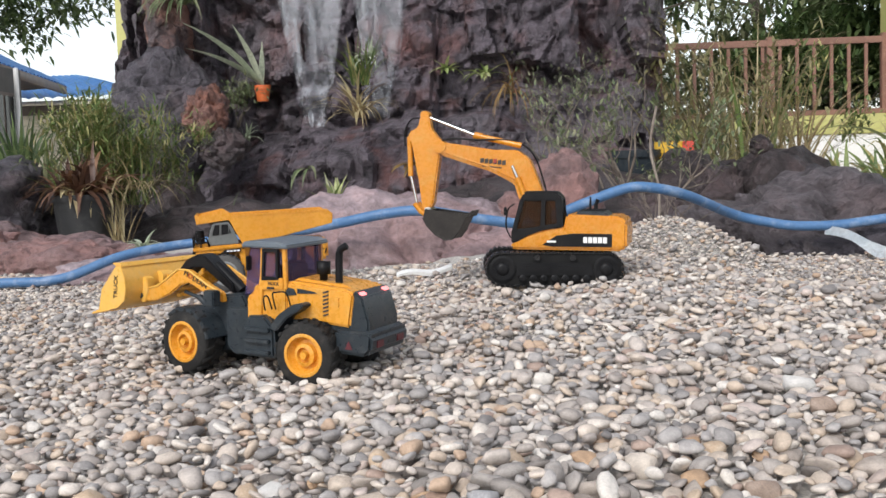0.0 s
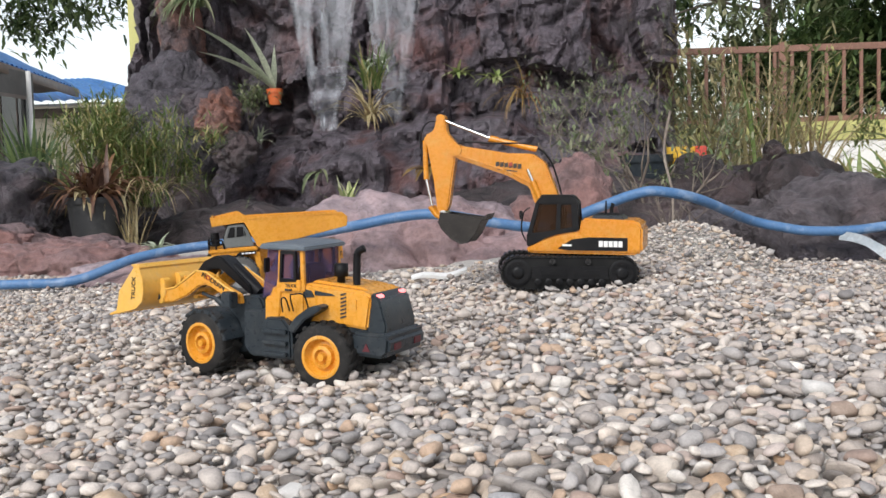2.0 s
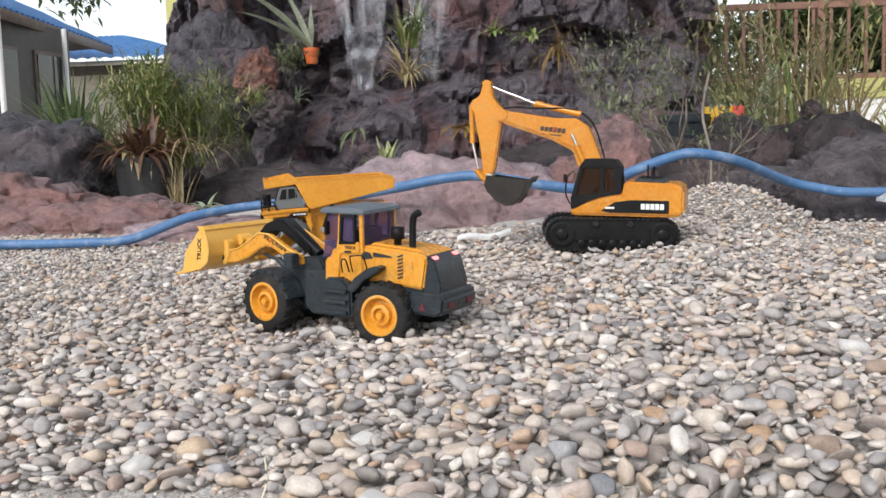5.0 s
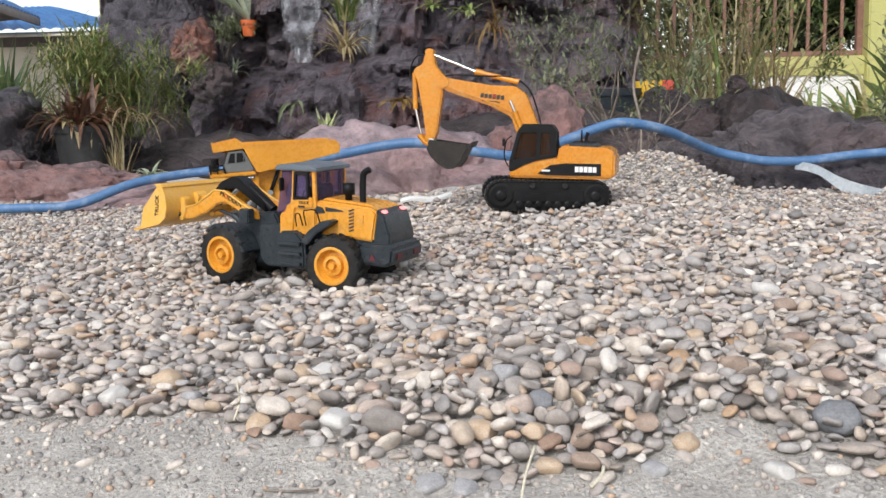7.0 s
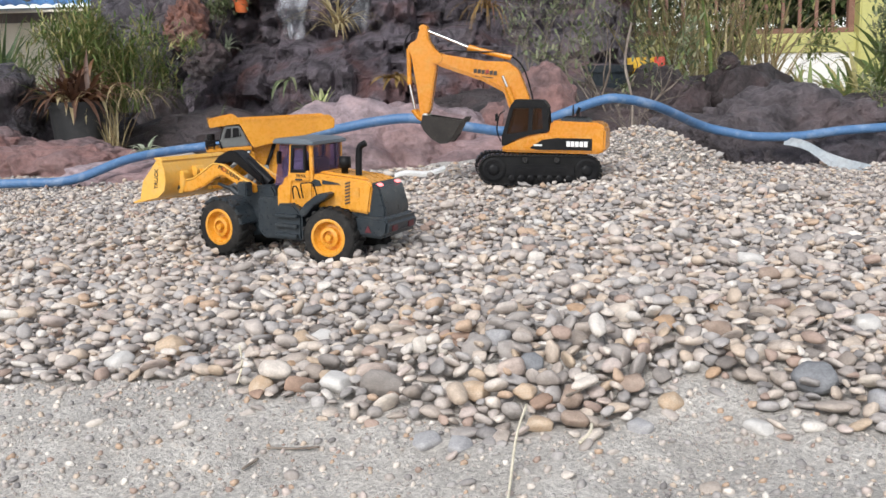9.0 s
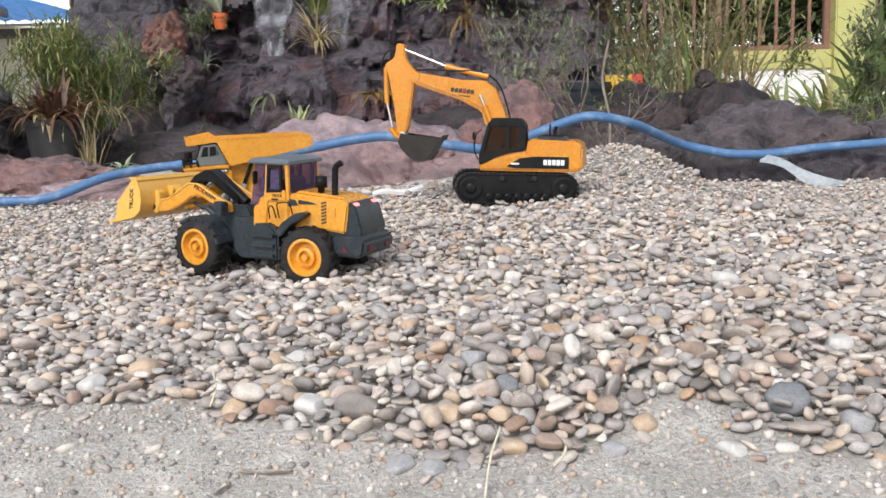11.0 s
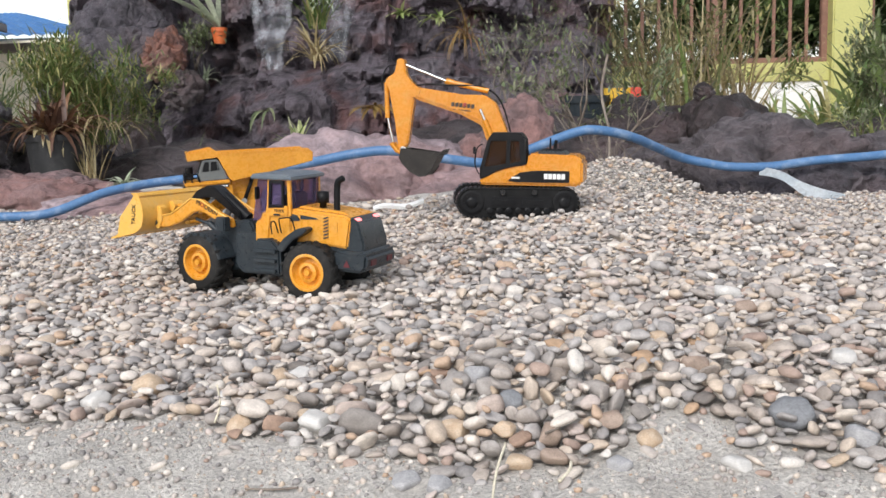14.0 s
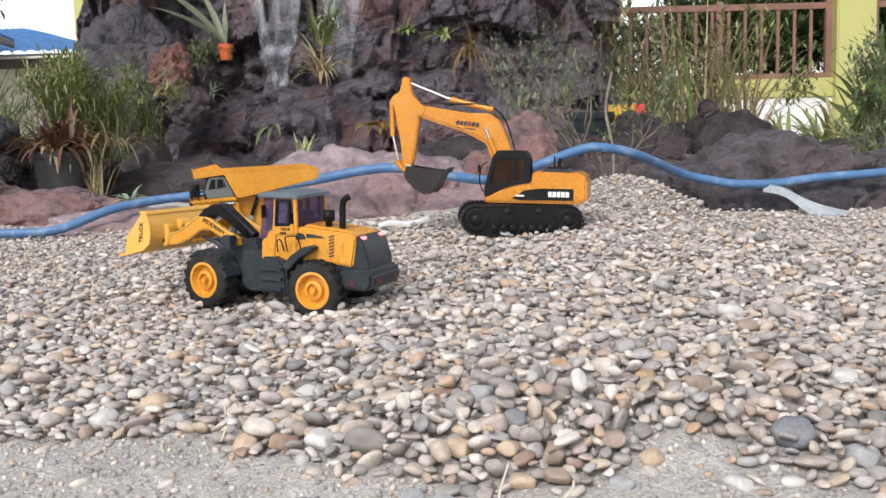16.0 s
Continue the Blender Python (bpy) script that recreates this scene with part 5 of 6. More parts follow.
# ---- plants ----
def blade(bm, base, way, length, width, droop, segs=5, fold=0.25, tip=0.05):
    """A strap leaf that bends over under its weight, with a folded middle."""
    way = Vector(way).normalized()
    side = way.cross(Vector((0, 0, 1)))
    side = side.normalized() if side.length > 1e-3 else Vector((1, 0, 0))
    p, last = Vector(base), None
    d = way.copy()
    for k in range(segs + 1):
        t = k / segs
        w = width * (0.55 + 1.1 * t if t < 0.4 else 1.0 - (1 - tip) * ((t - 0.4) / 0.6) ** 1.4) * 0.5
        up = side.cross(d).normalized()
        row = [bm.verts.new(p - side * w + up * fold * w), bm.verts.new(p), bm.verts.new(p + side * w + up * fold * w)]
        if last:
            bm.faces.new((last[0], row[0], row[1], last[1]))
            bm.faces.new((last[1], row[1], row[2], last[2]))
        last = row
        p = p + d * length / segs
        d = (d + Vector((0, 0, -droop / segs))).normalized()


def tuft_bm(rnd, n, length, width, up=0.9, droop=1.2, spread=0.02, bm=None, at=(0, 0, 0), lean=(0, 0)):
    bm = bm or bmesh.new()
    for _ in range(n):
        a = rnd.uniform(0, 6.283)
        out = rnd.uniform(0.15, 1.0)
        way = (math.cos(a) * out + lean[0], math.sin(a) * out + lean[1], up * rnd.uniform(0.5, 1.2))
        b = (at[0] + rnd.uniform(-spread, spread), at[1] + rnd.uniform(-spread, spread), at[2])
        blade(bm, b, way, length * rnd.uniform(0.55, 1.1), width * rnd.uniform(0.7, 1.2), droop * rnd.uniform(0.5, 1.4))
    return bm


def tuft(name, at, seed, n, length, width, material, label, category="plant", up=0.9, droop=1.2, spread=0.02, lean=(0, 0), group=""):
    t = thing(name, pose(*at), label, category, group)
    part("foliage", tuft_bm(random.Random(seed), n, length, width, up, droop, spread, lean=lean), material, t, smooth=60)
    return t


def twig(bm, rnd, p, d, length, r, depth, ends):
    """A forking branch; the ends get leaves."""
    pts, radii = [Vector(p)], [r]
    d = Vector(d).normalized()
    for k in range(4):
        d = (d + Vector((rnd.gauss(0, 0.16), rnd.gauss(0, 0.16), rnd.gauss(0.03, 0.12)))).normalized()
        pts.append(pts[-1] + d * length / 4)
        radii.append(r * (1 - 0.14 * (k + 1)))
        if depth <= 1:
            ends.append((pts[-1].copy(), d.copy()))
    tube(pts, r, 5, bm, radii)
    if depth > 0:
        for _ in range(rnd.choice((2, 3, 3))):
            k = rnd.choice((2, 3, 4))
            e = (d + Vector((rnd.gauss(0, 0.6), rnd.gauss(0, 0.6), rnd.gauss(0.15, 0.4)))).normalized()
            twig(bm, rnd, pts[k], e, length * rnd.uniform(0.55, 0.8), radii[k] * 0.7, depth - 1, ends)


def shrub(name, at, seed, stems, height_m, leaf, per_end, wood, leaves, label, lean=(0, 0), depth=3, category="shrub", r=0.006, slim=1.0):
    rnd = random.Random(seed)
    t = thing(name, pose(*at), label, category)
    bm, ends = bmesh.new(), []
    for k in range(stems):
        a = rnd.uniform(0, 6.283)
        twig(bm, rnd, (0.02 * math.cos(a), 0.02 * math.sin(a), -0.02), (0.5 * math.cos(a) + lean[0], 0.5 * math.sin(a) + lean[1], rnd.uniform(0.8, 1.3)), height_m * rnd.uniform(0.35, 0.5), r * rnd.uniform(0.7, 1.2), depth, ends)
    part("stem", bm, wood, t, smooth=60)
    bm = bmesh.new()
    for p, d in ends:
        for _ in range(per_end):
            way = (d + Vector((rnd.gauss(0, 0.8), rnd.gauss(0, 0.8), rnd.gauss(0, 0.6)))).normalized()
            blade(bm, p + Vector([rnd.gauss(0, leaf * 0.5) for _ in range(3)]), way, leaf * rnd.uniform(0.7, 1.4), leaf * slim * rnd.uniform(0.28, 0.42), 0.5, 2, 0.2, 0.1)
    part("foliage", bm, leaves, t, smooth=60)
    return t


# potted plant and grasses by the wall
pot = thing("plant_pot", pose(-1.59, 1.92, -0.045), "large black plastic pot with drooping maroon-brown leaves", "potted plant")
part("pot", pot_bm(0.082, 0.105, 0.195, 0.016), BLACK_POT, pot)
bm = turned([(0.0, 0), (0.094, 0), (0.094, 0.012), (0.0, 0.014)], 20)
bmesh.ops.rotate(bm, verts=bm.verts, matrix=Matrix.Rotation(radians(90), 3, "X"))
bmesh.ops.translate(bm, verts=bm.verts, vec=(0, 0, 0.158))
part("soil", bm, SOIL, pot)
part("foliage", tuft_bm(random.Random(3), 120, 0.25, 0.024, 1.1, 2.4, 0.06, at=(0, 0, 0.17)), LEAF_BROWN, pot, "maroon-brown drooping leaves")
part("dry_leaf", tuft_bm(random.Random(4), 34, 0.17, 0.020, 0.5, 3.4, 0.07, at=(0.03, -0.02, 0.19)), LEAF_DRY, pot, "dry straw-coloured leaves")
tuft("grass_clump", (-1.66, 2.25, 0.10), 11, 150, 0.30, 0.010, LEAF_GREEN, "tall green and straw grass behind the black pot", "grass", 1.3, 1.3, 0.12)
tuft("grass_clump", (-1.50, 2.18, 0.10), 12, 60, 0.30, 0.008, LEAF_GREEN, "tall green and straw grass beside the rockery", "grass", 1.4, 1.2, 0.10)
tuft("grass_clump", (-1.46, 2.02, 0.16), 13, 44, 0.21, 0.007, LEAF_DRY, "dry yellow grass hanging over the black pot", "grass", 0.7, 2.6, 0.09, (0.1, 0))
tuft("grass_clump", (-1.45, 1.90, -0.04), 14, 30, 0.22, 0.007, LEAF_DRY, "dry yellow grass stems beside the black pot", "grass", 2.6, 0.8, 0.03, (-0.05, 0))
shrub("shrub", (-1.66, 2.25, 0.10), 30, 8, 0.46, 0.046, 4, BARK, LEAF_GREEN, "bushy yellow-green shrub behind the pot", slim=0.5)
shrub("shrub", (-1.52, 2.30, 0.10), 15, 7, 0.46, 0.040, 3, BARK, LEAF_GREEN, "yellow-green twiggy shrub behind the pot", slim=0.5)
tuft("grass_clump", (-1.20, 2.25, 0.02), 16, 10, 0.16, 0.008, LEAF_SHRUB, "grey-green thin grass at the foot of the rocks", "grass", 0.6, 1.0, 0.08, (0.2, 0))
tuft("seedling", (-1.054, 0.98, 0.010), 17, 24, 0.062, 0.014, LEAF_PALE, "small cream-edged seedling beside the hose", "seedling", 0.8, 2.2, 0.015)
tuft("yucca", (-0.742, 2.45, 0.035), 18, 40, 0.16, 0.022, LEAF_VARIEGATED, "small cream-edged yucca at the foot of the wall", "yucca", 1.0, 1.3, 0.02)


def on_wall(x, z, out=0.02):
    return (x, min(wall_y(x + dx, z + dz) for dx in (-0.06, 0, 0.06) for dz in (-0.16, -0.10, -0.05, 0)) - out, z)


tuft("hanging_leaf", on_wall(-1.14, 0.22, 0.03), 19, 7, 0.20, 0.018, LEAF_SHRUB, "drooping dull leaves on a rock ledge", "plant", 0.2, 3.6, 0.03, (-0.5, -0.6))
tuft("wall_plant", on_wall(-1.78, 0.37, 0.05), 20, 14, 0.17, 0.024, LEAF_PALE, "pale strappy plant growing on the rock wall", "plant", 0.9, 1.8, 0.02, (0, -0.4), "wall plants")
tuft("wall_plant", on_wall(-1.62, 0.40, 0.05), 21, 20, 0.16, 0.026, LEAF_PALE, "pale strappy plant growing on the rock wall", "plant", 0.9, 1.8, 0.02, (0, -0.4), "wall plants")
tuft("wall_plant", on_wall(-0.36, 0.81, 0.04), 23, 20, 0.15, 0.026, LEAF_VARIEGATED, "small yellow-green rosette on the rock wall", "plant", 0.4, 1.2, 0.02, (0, -0.5), "wall plants")
tuft("wall_plant", on_wall(-0.13, 0.77, 0.04), 24, 22, 0.17, 0.028, LEAF_VARIEGATED, "small yellow-green rosette on the rock wall", "plant", 0.4, 1.2, 0.02, (0, -0.5), "wall plants")
tuft("dry_grass", on_wall(0.03, 0.64, 0.04), 25, 34, 0.34, 0.010, LEAF_RUST, "dry rusty brown grass hanging on the rock wall", "grass", 0.5, 3.0, 0.03, (0, -0.4))
tuft("dry_grass", on_wall(-0.52, 0.22, 0.05), 26, 16, 0.20, 0.030, LEAF_RUST, "dry rusty yellow leaves on a rock ledge", "plant", 0.3, 1.6, 0.03, (0.2, -0.5))
tuft("dry_palm", on_wall(-0.84, 0.50, 0.10), 27, 46, 0.38, 0.014, LEAF_DRY, "dry straw-coloured palm between the waterfalls", "palm", 0.8, 1.8, 0.03, (0, -0.3))
tuft("fan_grass", on_wall(-0.88, 0.72, 0.06), 28, 46, 0.34, 0.014, LEAF_GREEN, "green grass between the waterfalls", "grass", 1.4, 1.3, 0.05, (0, -0.2))
tuft("fern", on_wall(-2.02, 1.30, 0.12), 29, 44, 0.42, 0.022, LEAF_SHRUB, "grey-green fern drooping from the rock wall", "fern", 0.7, 2.4, 0.05, (-0.2, -0.5))
tuft("wall_plant", on_wall(-0.82, 0.86, 0.05), 31, 16, 0.16, 0.024, LEAF_PALE, "white-green plant beside the falling water", "plant", 0.8, 1.6, 0.02, (0, -0.5), "wall plants")
shrub("climber", on_wall(-1.72, 0.52, 0.05), 32, 4, 0.40, 0.035, 3, BARK, LEAF_SHRUB, "leafy grey-green climber on the rock wall", (0, -0.3), 2)
# orange hanging pot with a broad-leaved plant
px, py, pz = on_wall(-1.585, 0.76, 0.06)
hang = thing("hanging_pot", pose(px, py, 0.675), "small orange plastic pot fixed to the rock wall", "potted plant")
part("pot", pot_bm(0.036, 0.050, 0.105, 0.018), ORANGE_POT, hang, "orange plastic pot")
rnd = random.Random(40)
bm = bmesh.new()
for way, length, width in (((-0.62, -0.45, 0.85), 0.66, 0.115), ((-0.75, -0.5, 0.70), 0.56, 0.10), ((-0.25, -0.4, 1.0), 0.46, 0.060), ((-0.5, -0.5, 0.6), 0.42, 0.060), ((0.05, -0.1, 1.0), 0.30, 0.04)):
    blade(bm, (0, 0, 0.09), way, length, width, 0.55, 8, 0.35)
part("foliage", bm, LEAF_PALE, hang, "long pale grey-green leaves")

# shrub and pots on the other side
shrub("shrub", (0.34, 1.72, 0.04), 51, 6, 0.60, 0.018, 1, BARK, LEAF_SHRUB, "sparse twiggy shrub with dull green leaves", (-0.12, 0.05))
shrub("shrub", (0.42, 1.62, 0.02), 52, 5, 0.52, 0.030, 1, BARK, LEAF_SHRUB, "bare twiggy shrub with few leaves", (0.12, 0))
shrub("shrub", (0.18, 2.25, 0.14), 53, 4, 0.52, 0.020, 1, BARK, LEAF_SHRUB, "dull green shrub before the rock wall", (-0.1, 0))
shrub("dead_shrub", (0.345, 0.86, -0.01), 54, 6, 0.26, 0.02, 0, BARK, LEAF_SHRUB, "leafless brown shrub stub beside the hose", (0.05, 0.1), 2, r=0.005)
bm = tube(smooth_line([(0.35, 1.0, -0.03), (0.37, 1.1, 0.12), (0.36, 1.18, 0.24), (0.39, 1.25, 0.36)], 5), 0.0042, 7)
stake = part("dead_sapling", bm, BARK, None)
tagged(stake, "pale bare stem standing behind the hose", "sapling")
for x, y, seed in ((0.51, 2.62, 1), (0.66, 2.60, 2)):
    if seed == 1:
        g = thing("plant_pot", pose(x, y, -0.03), "grey plastic pot behind the shrub", "pot")
        part("pot", pot_bm(0.09, 0.11, 0.28, 0.02), SLATE, g)
    else:
        g = thing("plant_pot", pose(x, y, -0.03), "yellow plastic pot with a red mark", "pot")
        part("pot", pot_bm(0.05, 0.070, 0.31, 0.03), YELLOW_POT, g)
        part("mark", box(0.03, 0.075, -0.080, -0.060, 0.265, 0.31, 0.004), surface("red_plastic", (0.55, 0.06, 0.04), (0.6, 0.08, 0.05), 10, 90, 0.5), g, "red mark")
tuft("reed_clump", (1.40, 5.0, -0.02), 60, 120, 1.15, 0.016, LEAF_REED, "tall straw-coloured reeds before the fence", "reeds", 1.3, 1.1, 0.30)
tuft("reed_clump", (1.72, 5.2, -0.02), 61, 110, 1.10, 0.016, LEAF_DRY, "tall dry straw reeds before the fence", "reeds", 1.3, 1.1, 0.28)
shrub("bush", (1.45, 5.1, -0.02), 68, 7, 1.25, 0.07, 1, BARK, LEAF_REED, "tangled olive and straw bush before the fence", (0.05, 0))
shrub("bush", (2.0, 5.6, -0.02), 69, 5, 0.95, 0.055, 2, BARK, LEAF_GREEN, "leafy yellow-green bush before the fence", (0, 0))
tuft("reed_clump", (1.35, 4.8, -0.02), 62, 9, 0.80, 0.022, LEAF_GREEN, "tall green reeds before the fence", "reeds", 2.0, 1.1, 0.3)
tuft("palm", (1.62, 3.45, -0.02), 63, 46, 0.36, 0.024, LEAF_GREEN, "young green palm beside the dark boulders", "palm", 1.0, 2.0, 0.05)
tuft("palm", (2.05, 4.0, -0.02), 64, 40, 0.50, 0.030, LEAF_GREEN, "young green palm beside the fence", "palm", 1.2, 1.8, 0.06)
tuft("palm", (2.65, 4.8, -0.02), 65, 14, 0.85, 0.10, LEAF_GREEN, "broad-leaved green palm beside the fence", "palm", 1.6, 1.2, 0.06)
tuft("fern", (1.72, 2.55, 0.06), 66, 60, 0.34, 0.020, LEAF_GREEN, "green fern on the low rocks", "fern", 1.1, 1.8, 0.12)
tuft("fern", (1.45, 1.75, 0.0), 67, 50, 0.22, 0.014, LEAF_GREEN, "green fern on the low rocks", "fern", 1.1, 1.8, 0.10)
shrub("shrub", (1.85, 2.4, 0.02), 68, 6, 0.55, 0.034, 4, BARK, LEAF_SHRUB, "dull green shrub on the low rocks")
shrub("shrub", (1.35, 1.55, 0.0), 70, 4, 0.30, 0.022, 3, BARK, LEAF_SHRUB, "small dull green shrub on the low rocks", depth=2)
tuft("spiky_palm", (-4.6, 8.0, -0.03), 69, 90, 0.95, 0.05, LEAF_DARK, "dark green spiky palm before the house", "palm", 1.5, 0.7, 0.06)
tuft("spiky_palm", (-4.1, 7.4, -0.03), 71, 60, 0.60, 0.04, LEAF_SHRUB, "grey-green spiky palm before the house", "palm", 1.3, 0.9, 0.06)


# ---- trees ----
def tree(at, seed, trunk_h, reach, leaf, label, n_leaf, limbs, lean=(0, 0)):
    """A tapered trunk, limbs that fork, and a crown of many single leaves with gaps."""
    rnd = random.Random(seed)
    t = thing("tree", pose(*at), label, "tree")
    bm, ends = bmesh.new(), []
    top = Vector((lean[0] * trunk_h, lean[1] * trunk_h, trunk_h))
    tube([Vector((0, 0, -0.1)), top * 0.35 + Vector((0.05, 0, 0)), top * 0.7, top], 0.1, 10, bm, [0.10, 0.08, 0.06, 0.04])
    for k in range(limbs):
        a = 6.283 * k / limbs + rnd.uniform(-0.4, 0.4)
        twig(bm, rnd, top * rnd.uniform(0.55, 1.0), (math.cos(a) + lean[0], math.sin(a) + lean[1], rnd.uniform(0.0, 0.9)), reach * rnd.uniform(0.4, 0.55), 0.022, 3, ends)
    part("trunk", bm, BARK, t, smooth=60)
    bm = bmesh.new()
    for p, d in ends:
        for _ in range(n_leaf):
            way = (d * 0.4 + Vector((rnd.gauss(0, 0.7), rnd.gauss(0, 0.7), rnd.gauss(-0.3, 0.5)))).normalized()
            blade(bm, p + Vector([rnd.gauss(0, leaf * 0.9) for _ in range(3)]), way, leaf * rnd.uniform(0.7, 1.4), leaf * rnd.uniform(0.35, 0.5), 0.7, 2, 0.2, 0.1)
    part("crown", bm, LEAF_DARK, t, smooth=60)
    return t


tree((-8.9, 11.5, 0), 81, 3.4, 3.0, 0.15, "dark leafy tree hanging over the house", 13, 11, (0.62, 0))
tree((3.1, 9.8, 0), 82, 2.5, 3.0, 0.16, "dark leafy tree behind the fence", 9, 9, (-0.18, 0))
tree((4.3, 9.4, 0), 83, 2.0, 2.4, 0.16, "dark leafy tree behind the fence", 7, 7)
shrub("bush", (2.5, 7.8, 0.4), 85, 9, 1.2, 0.11, 5, BARK, LEAF_DARK, "dark green bush at the fence", depth=3, r=0.012)
shrub("bush", (3.9, 7.9, 0.3), 86, 9, 1.4, 0.11, 5, BARK, LEAF_DARK, "dark green bush at the fence", depth=3, r=0.012)
shrub("bush", (4.0, 6.0, 0.0), 88, 8, 1.2, 0.09, 5, BARK, LEAF_SHRUB, "dull green bush before the wall", depth=3, r=0.01)

shrub("bush", (2.25, 8.9, 0.1), 89, 9, 1.9, 0.13, 3, BARK, LEAF_SHRUB, "sparse dull green bush behind the fence", depth=3, r=0.012)
shrub("bush", (3.2, 8.7, 0.2), 90, 10, 1.7, 0.13, 7, BARK, LEAF_DARK, "dense dark green bush behind the fence", depth=3, r=0.012)
shrub("bush", (4.6, 8.6, 0.2), 91, 10, 1.6, 0.13, 7, BARK, LEAF_DARK, "dense dark green bush behind the fence", depth=3, r=0.012)

# ---- garden wall, fence and pillars ----
garden_wall = thing("garden_wall", pose(0, 7.0, -0.03), "white garden wall with a lime green band", "wall", kind="structure")
part("wall", box(0.9, 8.0, 0, 0.14, 0, 0.40, 0.004), WHITE_WALL, garden_wall)
part("band", box(0.9, 8.0, -0.02, 0.16, 0.40, 0.56, 0.006), GREEN_WALL, garden_wall, "lime green band")
pillar = part("pillar", box(3.17, 3.50, 6.90, 7.22, -0.05, 3.0, 0.012), GREEN_WALL)
tagged(pillar, "tall lime green painted pillar", "pillar", "pillars", "structure")
pillar = part("pillar", box(-3.92, -3.60, 8.9, 9.5, -0.05, 3.6, 0.012), GREEN_WALL)
tagged(pillar, "tall lime green painted pillar", "pillar", "pillars", "structure")
fence = thing("fence", pose(1.22, 7.06, 0.53), "red-brown wooden fence on the garden wall", "fence")
for z0, z1 in ((0.0, 0.045), (0.58, 0.635)):
    part("rail", box(0, 1.95, -0.02, 0.02, z0, z1, 0.004), FENCE_WOOD, fence)
    part("rail", box(2.30, 6.5, -0.02, 0.02, z0, z1, 0.004), FENCE_WOOD, fence)
for x in (0.02, 1.0, 1.93, 2.32, 3.6, 5.0):
    part("post", box(x - 0.03, x + 0.03, -0.03, 0.03, 0.0, 0.66, 0.005), FENCE_WOOD, fence)
slat_me = None
for k in range(44):
    x = 0.10 + 0.14 * k
    if 1.9 < x < 2.35 or x > 6.4:
        continue
    if slat_me is None:
        slat = part("slat", box(-0.014, 0.014, -0.010, 0.010, 0.045, 0.58, 0.003), FENCE_WOOD, fence)
        slat_me = slat.data
    else:
        slat = new("slat", slat_me)
        slat.parent = fence
    slat.matrix_basis = pose(x, 0, 0)


# ---- house with a blue roof ----
def roof_sheet(a, b, c, d, n, amp, bm=None):
    """A corrugated sheet between the eave a-b and the ridge d-c."""
    bm = bm or bmesh.new()
    a, b, c, d = Vector(a), Vector(b), Vector(c), Vector(d)
    up = (b - a).cross(d - a).normalized()
    if up.z < 0:
        up = -up
    rows = []
    for j in range(7):
        t = j / 6
        l, r = a + (d - a) * t, b + (c - b) * t
        rows.append([bm.verts.new(l + (r - l) * i / n + up * (amp * abs(math.sin(math.pi * i / 4)) + 0.03 * (j % 2))) for i in range(n + 1)])
    for p, q in zip(rows, rows[1:]):
        for i in range(n):
            bm.faces.new((p[i], p[i + 1], q[i + 1], q[i]))
    bmesh.ops.solidify(bm, geom=bm.faces[:], thickness=0.03)
    return bm


house = thing("house", pose(0, 0, -0.03), "cream house with a blue tiled roof and dark porch", "house")
part("wall", box(-16.0, -9.9, 26.6, 26.9, 0, 2.42, 0.01), CREAM_WALL, house)
part("wall", box(-10.2, -9.9, 26.9, 33.0, 0, 2.42, 0.01), CREAM_WALL, house)
part("roof", roof_sheet((-17.0, 25.9, 2.42), (-9.2, 25.9, 2.42), (-12.6, 29.5, 3.35), (-17.0, 29.5, 3.35), 96, 0.05), BLUE_TILE, house, "blue tiled hip roof")
part("roof", roof_sheet((-9.2, 25.9, 2.42), (-9.2, 33.5, 2.42), (-12.6, 29.6, 3.35), (-12.6, 29.5, 3.35), 96, 0.05), BLUE_TILE, house, "blue tiled hip roof")
part("fascia", box(-17.0, -9.2, 25.88, 25.98, 2.25, 2.31, 0.01), CREAM_WALL, house)
part("beam", box(-17.0, -9.6, 26.3, 26.45, 2.02, 2.30, 0.01), BROWN_TRIM, house)
win = part("window", box(-11.0, -10.1, 26.52, 26.62, 0.9, 1.9, 0.01), WHITE_WALL, house, "white framed window")
part("pane", box(-10.92, -10.58, 26.49, 26.53, 0.98, 1.82), DARK_GLASS, win)
part("pane", box(-10.52, -10.18, 26.49, 26.53, 0.98, 1.82), DARK_GLASS, win)
# porch wing, whose eave runs away from the viewer
part("roof", roof_sheet((-9.55, 15.5, 2.70), (-11.30, 25.6, 2.70), (-15.0, 25.6, 4.5), (-13.4, 15.5, 4.5), 120, 0.05), BLUE_TILE, house, "blue tiled porch roof")
part("soffit", roof_sheet((-9.60, 15.6, 2.62), (-11.32, 25.5, 2.62), (-14.4, 25.5, 2.64), (-13.0, 15.6, 2.64), 8, 0.0), BROWN_TRIM, house, "brown porch ceiling")
bm = bmesh.new()
quad = [(-9.52, 15.5), (-11.28, 25.6), (-11.36, 25.6), (-9.60, 15.5)]
lo, hi = [bm.verts.new((x, y, 2.50)) for x, y in quad], [bm.verts.new((x, y, 2.70)) for x, y in quad]
bm.faces.new(lo[::-1]), bm.faces.new(hi)
for k in range(4):
    bm.faces.new((lo[k], lo[(k + 1) % 4], hi[(k + 1) % 4], hi[k]))
part("fascia", bm, BROWN_TRIM, house)
for y in (16.0, 20.0):
    x = -9.36 - (y - 15.5) * 0.158
    part("post", rod((x, y, 0), (x, y, 2.62), 0.05, seg=12), WHITE_WALL, house)
